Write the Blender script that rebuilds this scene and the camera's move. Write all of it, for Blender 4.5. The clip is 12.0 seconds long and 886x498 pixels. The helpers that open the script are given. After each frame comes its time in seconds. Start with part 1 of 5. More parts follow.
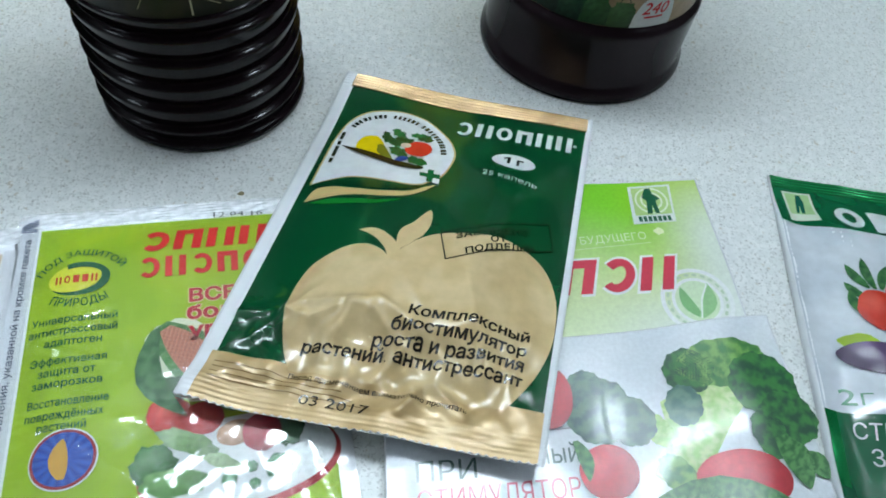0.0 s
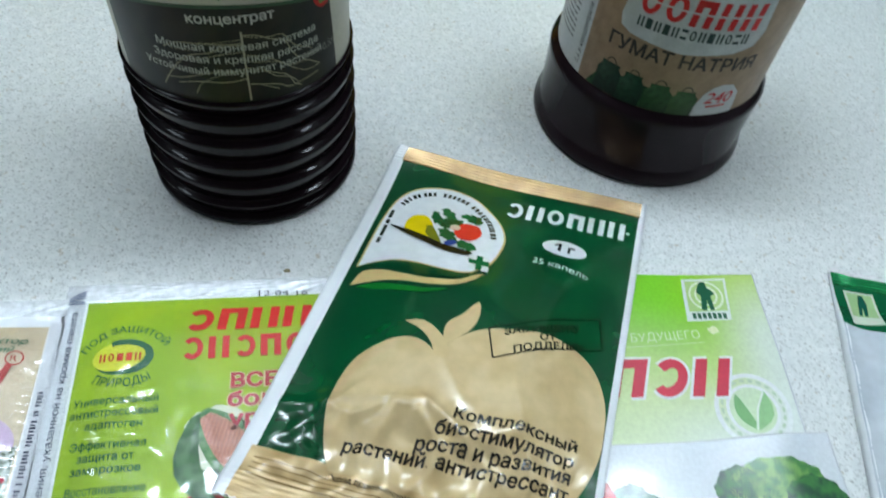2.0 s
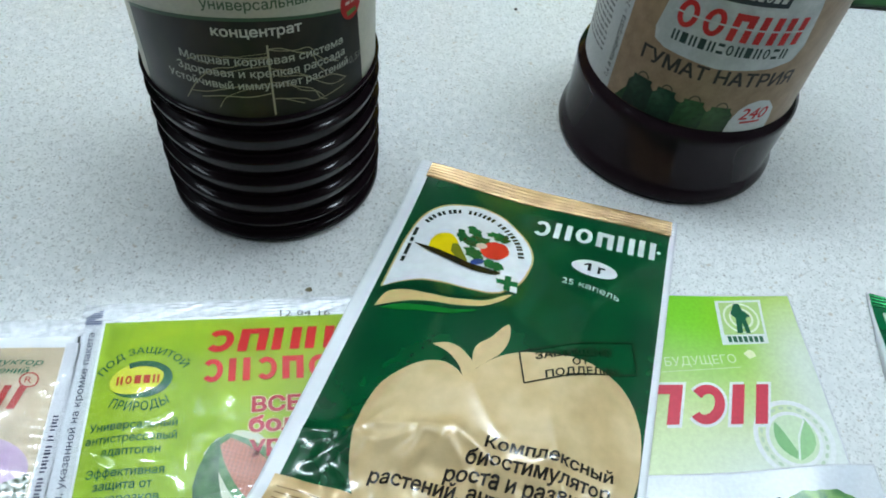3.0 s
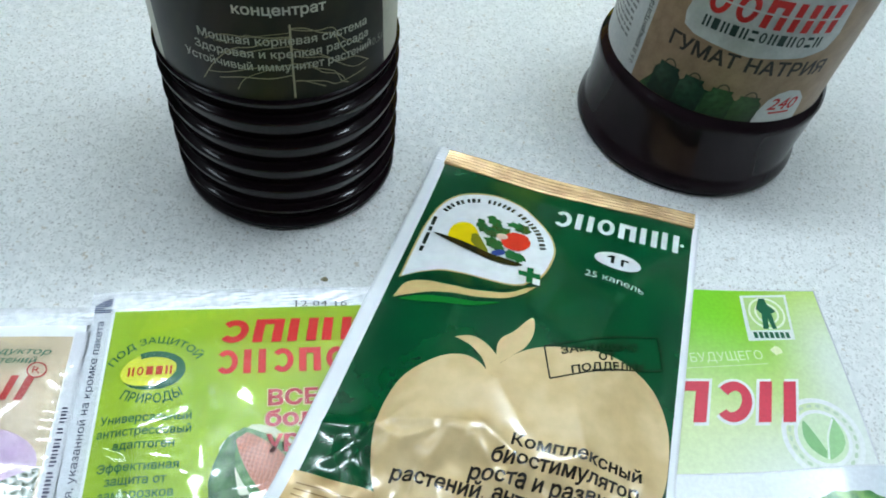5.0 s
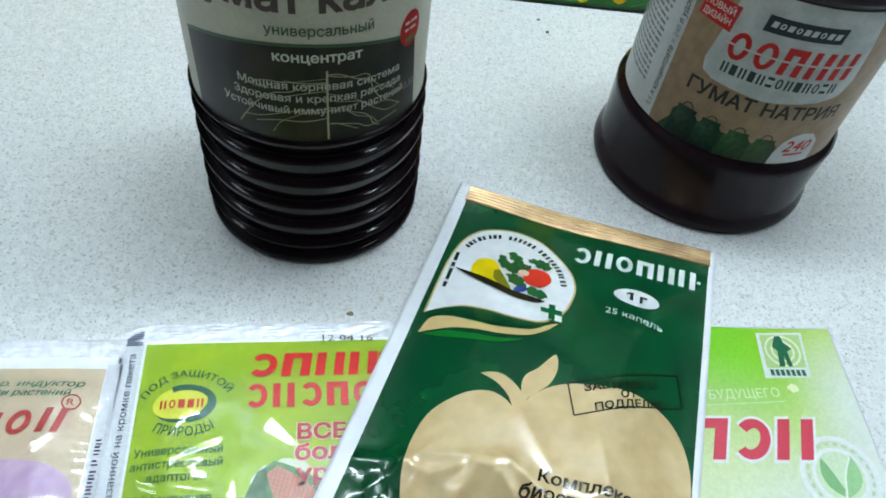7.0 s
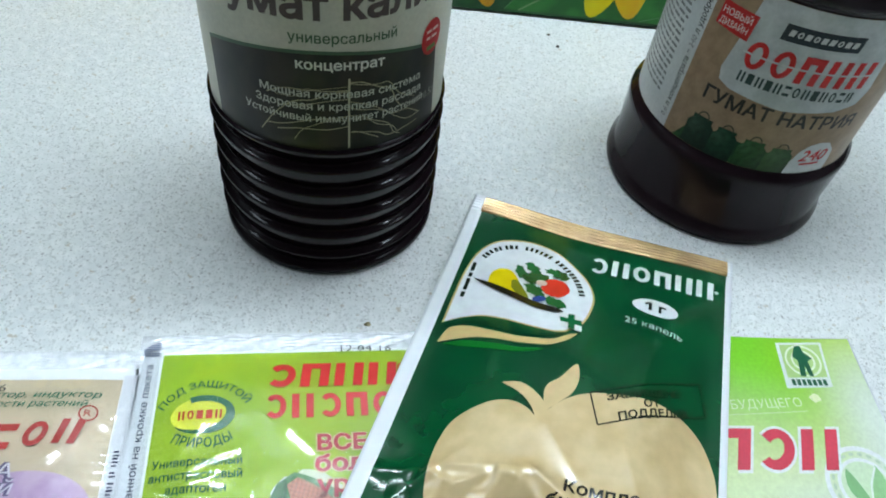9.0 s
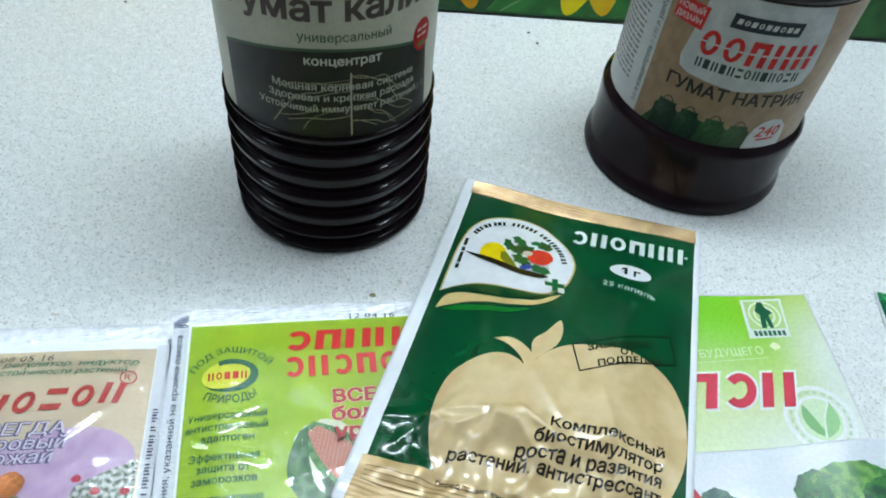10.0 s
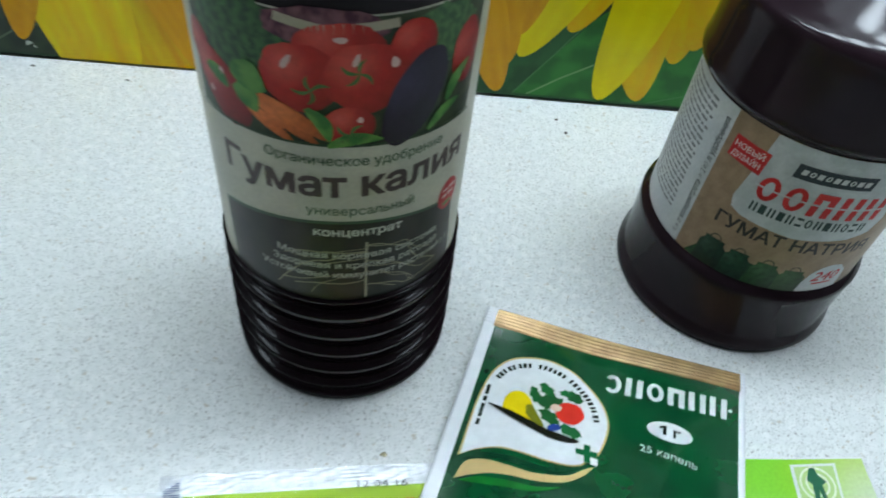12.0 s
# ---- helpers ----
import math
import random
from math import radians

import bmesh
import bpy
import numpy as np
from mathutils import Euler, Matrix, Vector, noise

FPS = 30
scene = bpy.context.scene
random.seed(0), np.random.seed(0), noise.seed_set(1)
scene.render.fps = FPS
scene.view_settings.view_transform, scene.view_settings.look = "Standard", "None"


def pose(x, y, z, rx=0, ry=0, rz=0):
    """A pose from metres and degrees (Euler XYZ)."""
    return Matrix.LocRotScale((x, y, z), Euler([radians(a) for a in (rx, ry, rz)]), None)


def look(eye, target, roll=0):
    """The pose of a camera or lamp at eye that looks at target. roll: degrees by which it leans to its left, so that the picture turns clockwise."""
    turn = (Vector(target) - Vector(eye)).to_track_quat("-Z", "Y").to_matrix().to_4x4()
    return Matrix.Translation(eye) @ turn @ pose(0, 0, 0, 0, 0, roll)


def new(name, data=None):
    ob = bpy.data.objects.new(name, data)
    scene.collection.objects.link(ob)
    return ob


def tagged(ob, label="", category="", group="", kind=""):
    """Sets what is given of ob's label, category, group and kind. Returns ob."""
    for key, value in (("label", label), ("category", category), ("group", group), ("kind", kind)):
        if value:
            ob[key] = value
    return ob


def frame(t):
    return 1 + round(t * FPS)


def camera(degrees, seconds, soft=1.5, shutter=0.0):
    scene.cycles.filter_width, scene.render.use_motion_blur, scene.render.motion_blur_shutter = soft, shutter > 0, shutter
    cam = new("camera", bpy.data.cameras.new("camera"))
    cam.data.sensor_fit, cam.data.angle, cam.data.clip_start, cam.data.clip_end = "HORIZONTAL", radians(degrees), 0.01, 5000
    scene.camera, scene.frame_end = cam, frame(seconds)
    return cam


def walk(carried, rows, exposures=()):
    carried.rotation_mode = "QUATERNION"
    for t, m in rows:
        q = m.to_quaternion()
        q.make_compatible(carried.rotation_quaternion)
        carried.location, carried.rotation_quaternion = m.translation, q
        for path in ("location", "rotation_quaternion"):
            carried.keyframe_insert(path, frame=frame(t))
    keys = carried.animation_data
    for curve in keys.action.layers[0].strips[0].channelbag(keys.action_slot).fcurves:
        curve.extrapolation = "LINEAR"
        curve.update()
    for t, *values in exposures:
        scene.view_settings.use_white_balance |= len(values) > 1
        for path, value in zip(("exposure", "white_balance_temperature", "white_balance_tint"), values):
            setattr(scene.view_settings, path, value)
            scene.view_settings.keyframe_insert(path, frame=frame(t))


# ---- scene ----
cam = camera(64.10, 12.0, soft=1.8, shutter=0.5)
PATH = [
    (0, (0.0168, 0.04607, 0.18073), (0.188, 1.2373, -1.4167), 8.64),
    (0.3, (0.01459, 0.05045, 0.18803), (0.1881, 1.2334, -1.4152), 8.80),
    (0.4, (0.01154, 0.05515, 0.19142), (0.179, 1.2445, -1.4077), 9.47),
    (0.5, (0.00839, 0.05933, 0.19), (0.1772, 1.2552, -1.4042), 10.61),
    (0.8, (0.01106, 0.06169, 0.18447), (0.163, 1.254, -1.4141), 10.55),
    (1, (0.00726, 0.06459, 0.18996), (0.1418, 1.2612, -1.4069), 10.66),
    (1.2, (0.0086, 0.06659, 0.19057), (0.1312, 1.2649, -1.406), 10.96),
    (1.5, (0.01603, 0.06137, 0.18626), (0.1218, 1.267, -1.406), 7.96),
    (1.8, (0.01227, 0.06319, 0.18767), (0.1084, 1.2846, -1.3931), 7.82),
    (2, (0.01047, 0.06549, 0.18896), (0.092, 1.3057, -1.3779), 7.94),
    (2.2, (0.00756, 0.06999, 0.19034), (0.0901, 1.315, -1.3727), 8.29),
    (2.5, (0.00683, 0.07095, 0.18703), (0.0758, 1.3279, -1.3671), 7.70),
    (3, (0.00419, 0.07168, 0.18469), (0.0651, 1.3339, -1.3655), 7.48),
    (5, (-0.00387, 0.07564, 0.17931), (0.0791, 1.3133, -1.3895), 9.00),
    (5.5, (-0.00839, 0.07626, 0.17968), (0.0778, 1.3136, -1.3893), 9.49),
    (6, (-0.01256, 0.07656, 0.18379), (0.0729, 1.3293, -1.3729), 9.71),
    (6.5, (-0.01209, 0.075, 0.18541), (0.0654, 1.3456, -1.3571), 9.19),
    (8.5, (-0.01482, 0.07907, 0.18466), (0.0705, 1.3963, -1.3179), 10.03),
    (9, (-0.01764, 0.0733, 0.18189), (0.0574, 1.4017, -1.3113), 8.92),
    (9.5, (-0.0153, 0.06293, 0.18356), (0.0683, 1.3964, -1.3047), 8.60),
    (9.8, (-0.01847, 0.05491, 0.19056), (0.0722, 1.3955, -1.2908), 8.32),
    (10, (-0.01815, 0.04916, 0.19376), (0.073, 1.3897, -1.2877), 7.40),
    (10.2, (-0.02148, 0.05325, 0.19818), (0.068, 1.3943, -1.2829), 8.60),
    (10.5, (-0.02469, 0.05911, 0.19821), (0.0637, 1.4111, -1.2729), 9.34),
    (11, (-0.03442, 0.07693, 0.20344), (0.0389, 1.4216, -1.2753), 9.10),
    (11.2, (-0.0374, 0.08146, 0.20432), (0.0221, 1.4306, -1.2709), 7.75),
    (11.5, (-0.04063, 0.09131, 0.21018), (0.0165, 1.4306, -1.2741), 8.62),
    (11.7, (-0.03572, 0.09437, 0.21195), (0.0145, 1.4305, -1.2754), 7.59),
    (12, (-0.02578, 0.10156, 0.20835), (0.0421, 1.4379, -1.2781), 8.17),
]
EXPOSURES = [(0.0, -0.45), (2.0, -0.33), (5.0, -0.15), (9.5, -0.15), (11.0, -0.10), (12.0, -0.14)]
walk(cam, [(t, look(eye, target, roll)) for t, eye, target, roll in PATH], EXPOSURES)

from mathutils.geometry import delaunay_2d_cdt

# ---- world and lights ----
world = bpy.data.worlds.new("room_air")
scene.world = world
world.use_nodes = True
world.node_tree.nodes["Background"].inputs[0].default_value = (0.8, 0.9, 1.0, 1)
world.node_tree.nodes["Background"].inputs[1].default_value = 0.02
LAMP = 11.0          # radiance of the ceiling diffusers
STRIP = 66.0         # radiance of the added, unseen wall lamp over the worktop
LAMP_TINT = (0.838, 0.99, 1.115)


# ---- small tools ----
def rgb(r, g, b):
    """A colour from 0-255 display values."""
    return tuple((x / 255 / 12.92 if x < 10.3 else ((x / 255 + 0.055) / 1.055) ** 2.4) for x in (r, g, b))


def smooth(x):
    x = np.clip(x, 0, 1)
    return x * x * (3 - 2 * x)


def waves(u, v, size, seed, octaves=3):
    """Soft uneven field of about -1 to 1, with features of the given size."""
    rng = np.random.RandomState(seed)
    out = np.zeros(np.broadcast(u, v).shape)
    amp = 1.0
    for _ in range(octaves):
        for _ in range(4):
            a, p, q = rng.uniform(0, 2 * np.pi), rng.uniform(0, 2 * np.pi), rng.uniform(0, 2 * np.pi)
            k = 2 * np.pi / size * rng.uniform(0.7, 1.3)
            out = out + amp * 0.4 * np.sin(k * (u * np.cos(a) + v * np.sin(a)) + p + 1.1 * np.sin(k * 0.6 * (v * np.cos(a) - u * np.sin(a)) + q))
        amp, size = amp * 0.5, size * 0.5
    return out


def ridge(u, v, a, b, width, height):
    """A fold along the straight line from a to b, fading at its ends."""
    (ax, ay), (bx, by) = a, b
    dx, dy = bx - ax, by - ay
    n = math.hypot(dx, dy)
    s = ((u - ax) * dx + (v - ay) * dy) / n / n
    d = ((u - ax) * dy - (v - ay) * dx) / n
    return height * np.exp(-np.abs(d / width) ** 1.5) * smooth((s + 0.05) / 0.15) * smooth((1.05 - s) / 0.4)


# ---- materials ----
def nodes_of(name):
    m = bpy.data.materials.new(name)
    m.use_nodes = True
    return m, m.node_tree.nodes, m.node_tree.links, m.node_tree.nodes["Principled BSDF"]


def add_bump(nt, links, bsdf, scale, strength, distance, detail=3.0):
    co = nt.new("ShaderNodeTexCoord")
    no = nt.new("ShaderNodeTexNoise")
    no.inputs["Scale"].default_value, no.inputs["Detail"].default_value = scale, detail
    bu = nt.new("ShaderNodeBump")
    bu.inputs["Strength"].default_value, bu.inputs["Distance"].default_value = strength, distance
    links.new(co.outputs["Object"], no.inputs["Vector"])
    links.new(no.outputs[0], bu.inputs["Height"])
    links.new(bu.outputs[0], bsdf.inputs["Normal"])
    return no


def plain(name, color, rough=0.5, metal=0.0, scale=60.0, vary=0.12, bump=0.2, distance=0.0005, coat=0.0):
    """A surface with fine relief and slight two-scale variation of its colour and gloss."""
    m, nt, links, bsdf = nodes_of(name)
    no = add_bump(nt, links, bsdf, scale, bump, distance)
    co = nt.new("ShaderNodeTexCoord")
    big = nt.new("ShaderNodeTexNoise")
    big.inputs["Scale"].default_value = scale / 7
    links.new(co.outputs["Object"], big.inputs["Vector"])
    mixed = nt.new("ShaderNodeMath")
    mixed.operation = "ADD"
    links.new(no.outputs[0], mixed.inputs[0])
    links.new(big.outputs[0], mixed.inputs[1])
    ramp = nt.new("ShaderNodeMapRange")
    ramp.inputs["From Min"].default_value, ramp.inputs["From Max"].default_value = 0.6, 1.4
    ramp.inputs["To Min"].default_value, ramp.inputs["To Max"].default_value = 1 - vary, 1 + vary
    links.new(mixed.outputs[0], ramp.inputs["Value"])
    mul = nt.new("ShaderNodeVectorMath")
    mul.operation = "SCALE"
    mul.inputs[0].default_value = color[:3]
    links.new(ramp.outputs[0], mul.inputs["Scale"])
    links.new(mul.outputs[0], bsdf.inputs["Base Color"])
    rr = nt.new("ShaderNodeMapRange")
    rr.inputs["To Min"].default_value, rr.inputs["To Max"].default_value = rough * 0.85, rough * 1.15
    links.new(big.outputs[0], rr.inputs["Value"])
    links.new(rr.outputs[0], bsdf.inputs["Roughness"])
    bsdf.inputs["Metallic"].default_value = metal
    bsdf.inputs["Coat Weight"].default_value = coat
    bsdf.inputs["Coat Roughness"].default_value = 0.06
    return m


def ink(name, rough=0.35, bump=0.15, scale=900.0, coat=0.0, metal=0.0, coat_rough=0.05):
    """Printed colour, read from the mesh's colour attribute, on paper or film."""
    m, nt, links, bsdf = nodes_of(name)
    at = nt.new("ShaderNodeAttribute")
    at.attribute_name = "Col"
    no = add_bump(nt, links, bsdf, scale, bump, 0.0001)
    ramp = nt.new("ShaderNodeMapRange")
    ramp.inputs["From Min"].default_value, ramp.inputs["From Max"].default_value = 0.3, 0.7
    ramp.inputs["To Min"].default_value, ramp.inputs["To Max"].default_value = 0.93, 1.05
    links.new(no.outputs[0], ramp.inputs["Value"])
    mul = nt.new("ShaderNodeVectorMath")
    mul.operation = "SCALE"
    links.new(at.outputs["Color"], mul.inputs[0])
    links.new(ramp.outputs[0], mul.inputs["Scale"])
    links.new(mul.outputs[0], bsdf.inputs["Base Color"])
    bsdf.inputs["Roughness"].default_value = rough
    bsdf.inputs["Metallic"].default_value = metal
    bsdf.inputs["Coat Weight"].default_value = coat
    bsdf.inputs["Coat Roughness"].default_value = coat_rough
    return m


def clear_film(name, haze, rough=0.06):
    """Thin clear plastic film: see-through, with gloss and a little milky haze."""
    m, nt, links, bsdf = nodes_of(name)
    nt.remove(bsdf)
    out = nt["Material Output"]
    tr, gl, df = nt.new("ShaderNodeBsdfTransparent"), nt.new("ShaderNodeBsdfGlossy"), nt.new("ShaderNodeBsdfDiffuse")
    gl.inputs["Roughness"].default_value = rough
    df.inputs["Color"].default_value = (0.85, 0.88, 0.9, 1)
    no = nt.new("ShaderNodeTexNoise")
    no.inputs["Scale"].default_value = 420.0
    co = nt.new("ShaderNodeTexCoord")
    links.new(co.outputs["Object"], no.inputs["Vector"])
    rng = nt.new("ShaderNodeMapRange")
    rng.inputs["To Min"].default_value, rng.inputs["To Max"].default_value = haze * 0.5, haze * 1.5
    links.new(no.outputs[0], rng.inputs["Value"])
    m1, m2 = nt.new("ShaderNodeMixShader"), nt.new("ShaderNodeMixShader")
    links.new(rng.outputs[0], m1.inputs[0])
    links.new(tr.outputs[0], m1.inputs[1])
    links.new(df.outputs[0], m1.inputs[2])
    fr = nt.new("ShaderNodeFresnel")
    fr.inputs["IOR"].default_value = 1.65
    links.new(fr.outputs[0], m2.inputs[0])
    links.new(m1.outputs[0], m2.inputs[1])
    links.new(gl.outputs[0], m2.inputs[2])
    links.new(m2.outputs[0], out.inputs["Surface"])
    return m


def laminate(name):
    """Off-white stone-look worktop laminate with fine grey and tan flecks."""
    m, nt, links, bsdf = nodes_of(name)
    co = nt.new("ShaderNodeTexCoord")

    def fleck(scale, low, high, color, before, seed):
        no = nt.new("ShaderNodeTexNoise")
        no.inputs["Scale"].default_value, no.inputs["Detail"].default_value = scale, 2.0
        mp = nt.new("ShaderNodeMapping")
        mp.inputs["Location"].default_value = (seed, seed * 1.7, seed * 0.3)
        links.new(co.outputs["Object"], mp.inputs["Vector"])
        links.new(mp.outputs[0], no.inputs["Vector"])
        rg = nt.new("ShaderNodeMapRange")
        rg.inputs["From Min"].default_value, rg.inputs["From Max"].default_value = low, high
        links.new(no.outputs[0], rg.inputs["Value"])
        mx = nt.new("ShaderNodeMix")
        mx.data_type = "RGBA"
        mx.inputs[7].default_value = (*color, 1)
        links.new(rg.outputs[0], mx.inputs[0])
        if before is None:
            mx.inputs[6].default_value = (0.70, 0.72, 0.70, 1)
        else:
            links.new(before, mx.inputs[6])
        return mx.outputs[2]

    c = fleck(9.0, 0.35, 0.75, (0.65, 0.68, 0.675), None, 3.1)
    c = fleck(300.0, 0.42, 0.66, (0.765, 0.78, 0.765), c, 1.3)
    c = fleck(1250.0, 0.55, 0.64, (0.53, 0.545, 0.53), c, 7.9)
    c = fleck(900.0, 0.635, 0.68, (0.36, 0.355, 0.34), c, 5.2)
    c = fleck(480.0, 0.685, 0.72, (0.52, 0.48, 0.41), c, 11.4)
    links.new(c, bsdf.inputs["Base Color"])
    bsdf.inputs["Roughness"].default_value = 0.35
    add_bump(nt, links, bsdf, 900.0, 0.12, 0.0002)
    return m


def glow(name, color, strength):
    m, nt, links, bsdf = nodes_of(name)
    bsdf.inputs["Base Color"].default_value = (0.8, 0.8, 0.8, 1)
    bsdf.inputs["Emission Color"].default_value = (*color, 1)
    bsdf.inputs["Emission Strength"].default_value = strength
    return m


M_TABLE = laminate("worktop_laminate")
M_WALL = plain("wall_paint", (0.42, 0.42, 0.40), 0.7, scale=40, vary=0.05)
M_CEIL = plain("ceiling_paint", (0.78, 0.78, 0.77), 0.8, scale=30, vary=0.04)
# unseen floor, set dark so the glossy bottles mirror a dark patch
M_FLOOR = plain("floor_dark_for_reflection", (0.07, 0.062, 0.058), 0.5, scale=25, vary=0.15)
M_BASE = plain("cabinet_board", (0.5, 0.48, 0.45), 0.5, scale=30, vary=0.06)
M_LAMP = glow("lamp_diffuser", LAMP_TINT, LAMP)
M_STRIP = glow("added_lamp_diffuser", LAMP_TINT, STRIP)
M_METAL = plain("white_metal", (0.75, 0.75, 0.75), 0.4, scale=80, vary=0.03)
M_DARK = plain("dark_brown_plastic", rgb(22, 14, 18), 0.10, scale=120, vary=0.15, bump=0.05, distance=0.0003)
M_DARK2 = plain("dark_plum_plastic", rgb(36, 25, 30), 0.12, scale=120, vary=0.15, bump=0.08, distance=0.0003)
for m, shine in ((M_DARK, 0.13), (M_DARK2, 0.13)):
    m.node_tree.nodes["Principled BSDF"].inputs["Specular IOR Level"].default_value = shine
M_CAP = plain("black_cap_plastic", rgb(24, 22, 22), 0.35, scale=120, vary=0.1)
M_LABEL = ink("label_print", rough=0.36)
M_LABEL.node_tree.nodes["Principled BSDF"].inputs["Specular IOR Level"].default_value = 0.25
M_FOIL = ink("pouch_print", rough=0.26, coat=0.8, bump=0.25, scale=260, coat_rough=0.13)
M_GOLD = ink("gold_print", rough=0.26, coat=0.6, metal=0.6, bump=0.3, scale=260, coat_rough=0.14)
M_PALE_GOLD = ink("pale_gold_print", rough=0.4, coat=0.3, metal=0.2, bump=0.3, scale=260, coat_rough=0.2)
M_CARD = ink("card_print", rough=0.28, coat=0.25, bump=0.08)
M_INSERT = ink("insert_print", rough=0.45)
M_GLASS_PRINT = ink("splashback_print", rough=0.3, bump=0.02, scale=30)
M_GLASS_PRINT.node_tree.nodes["Principled BSDF"].inputs["Specular IOR Level"].default_value = 0.22
M_FILM = clear_film("clear_film", 0.025, 0.045)
M_SEAL = clear_film("milky_film", 0.6, 0.12)
M_WHITEFILM = plain("white_film", (0.78, 0.8, 0.82), 0.3, scale=200, vary=0.05, coat=0.4)


# ---- mesh helpers ----
def link_mesh(name, verts, faces, material, parent=None, label="", smooth_faces=False, colors=None):
    me = bpy.data.meshes.new(name)
    me.from_pydata([tuple(map(float, p)) for p in verts], [], [tuple(map(int, f)) for f in faces])
    if colors is not None:
        at = me.color_attributes.new("Col", "FLOAT_COLOR", "POINT")
        flat = np.ones((len(verts), 4), np.float32)
        flat[:, :3] = colors
        at.data.foreach_set("color", flat.ravel())
    if smooth_faces:
        me.polygons.foreach_set("use_smooth", [True] * len(me.polygons))
    me.materials.append(material)
    me.update()
    ob = new(name, me)
    ob.parent = parent
    if label:
        tagged(ob, label)
    return ob


def part(name, bm, material, parent=None, label="", smooth_faces=False):
    me = bpy.data.meshes.new(name)
    bm.to_mesh(me)
    bm.free()
    if smooth_faces:
        me.polygons.foreach_set("use_smooth", [True] * len(me.polygons))
    me.materials.append(material)
    ob = new(name, me)
    ob.parent = parent
    if label:
        tagged(ob, label)
    return ob


def box(x0, y0, z0, x1, y1, z1, bevel=0.0):
    bm = bmesh.new()
    bmesh.ops.create_cube(bm, size=1)
    bmesh.ops.scale(bm, vec=(x1 - x0, y1 - y0, z1 - z0), verts=bm.verts)
    bmesh.ops.translate(bm, vec=((x0 + x1) / 2, (y0 + y1) / 2, (z0 + z1) / 2), verts=bm.verts)
    if bevel:
        bmesh.ops.bevel(bm, geom=bm.edges[:], offset=bevel, segments=3, affect="EDGES", profile=0.5)
    return bm


def lathe(profile, steps=96):
    """A turned solid from (radius, height) rows."""
    verts, faces = [], []
    for r, z in profile:
        for i in range(steps):
            a = 2 * math.pi * i / steps
            verts.append((r * math.sin(a), -r * math.cos(a), z))
    for j in range(len(profile) - 1):
        for i in range(steps):
            k = (i + 1) % steps
            faces.append((j * steps + i, j * steps + k, (j + 1) * steps + k, (j + 1) * steps + i))
    faces.append(tuple(reversed(range(steps))))
    faces.append(tuple((len(profile) - 1) * steps + i for i in range(steps)))
    return verts, faces


def letters(body, bold=0.0, shear=0.0):
    """The flat outlines of a line of writing: points and faces, the capitals 1 high, and the line's width."""
    cu = bpy.data.curves.new("writing", "FONT")
    cu.body, cu.resolution_u, cu.offset, cu.shear, cu.fill_mode = body, 2, bold, shear, "NONE"
    ob = new("writing", cu)
    me = bpy.data.meshes.new_from_object(ob.evaluated_get(bpy.context.evaluated_depsgraph_get()))
    pts = np.array([(p.co.x, p.co.y) for p in me.vertices]).reshape(-1, 2) / 0.7
    edges = [tuple(e.vertices) for e in me.edges]
    bpy.data.objects.remove(ob)
    bpy.data.curves.remove(cu)
    bpy.data.meshes.remove(me)
    pts[:, 0] -= pts[:, 0].min()
    # walk the outlines, so that each runs one way round
    near = {}
    for a, b in edges:
        near.setdefault(a, []).append(b)
        near.setdefault(b, []).append(a)
    loops, done = [], set()
    for first in range(len(pts)):
        if first in done or first not in near:
            continue
        loop, at = [], first
        while at is not None:
            done.add(at)
            loop.append(at)
            at = at + 1 if at + 1 in near[at] and at + 1 not in done else next((n for n in near[at] if n not in done), None)
        loops.append(loop)
    turns = [float((pts[p][:, 0] * np.roll(pts[p][:, 1], -1) - np.roll(pts[p][:, 0], -1) * pts[p][:, 1]).sum()) for p in loops]
    side = 1 if max(turns, key=abs) > 0 else -1
    if bold:        # thicken the strokes
        raw = pts.copy()
        for loop in loops:
            ring = raw[loop]
            nxt, prv = np.roll(ring, -1, 0), np.roll(ring, 1, 0)
            n1, n2 = nxt - ring, ring - prv
            out = np.zeros_like(ring)
            for e in (n1, n2):
                out += np.stack([e[:, 1], -e[:, 0]], 1) / np.maximum(np.hypot(e[:, 0], e[:, 1]), 1e-9)[:, None]
            size = np.maximum((out ** 2).sum(1, keepdims=True) / 2, 0.5)
            pts[loop] = ring + side * 1.5 * bold * out / size
    flat, _, tris, *_ = delaunay_2d_cdt([Vector(p) for p in pts], edges, [], 0, 1e-6)
    flat = np.array([tuple(p) for p in flat])
    mid = np.array([flat[list(t)].mean(0) for t in tris])
    wound = np.zeros(len(mid), int)
    for loop in loops:
        for k in range(len(loop)):
            (x0, y0), (x1, y1) = pts[loop[k]], pts[loop[(k + 1) % len(loop)]]
            if y0 != y1:
                hit = ((mid[:, 1] > min(y0, y1)) & (mid[:, 1] <= max(y0, y1))) & (mid[:, 0] < x0 + (mid[:, 1] - y0) * (x1 - x0) / (y1 - y0))
                wound += np.where(hit, 1 if y1 > y0 else -1, 0)
    return flat, [tuple(t) for t, keep in zip(tris, wound) if keep], float(flat[:, 0].max())


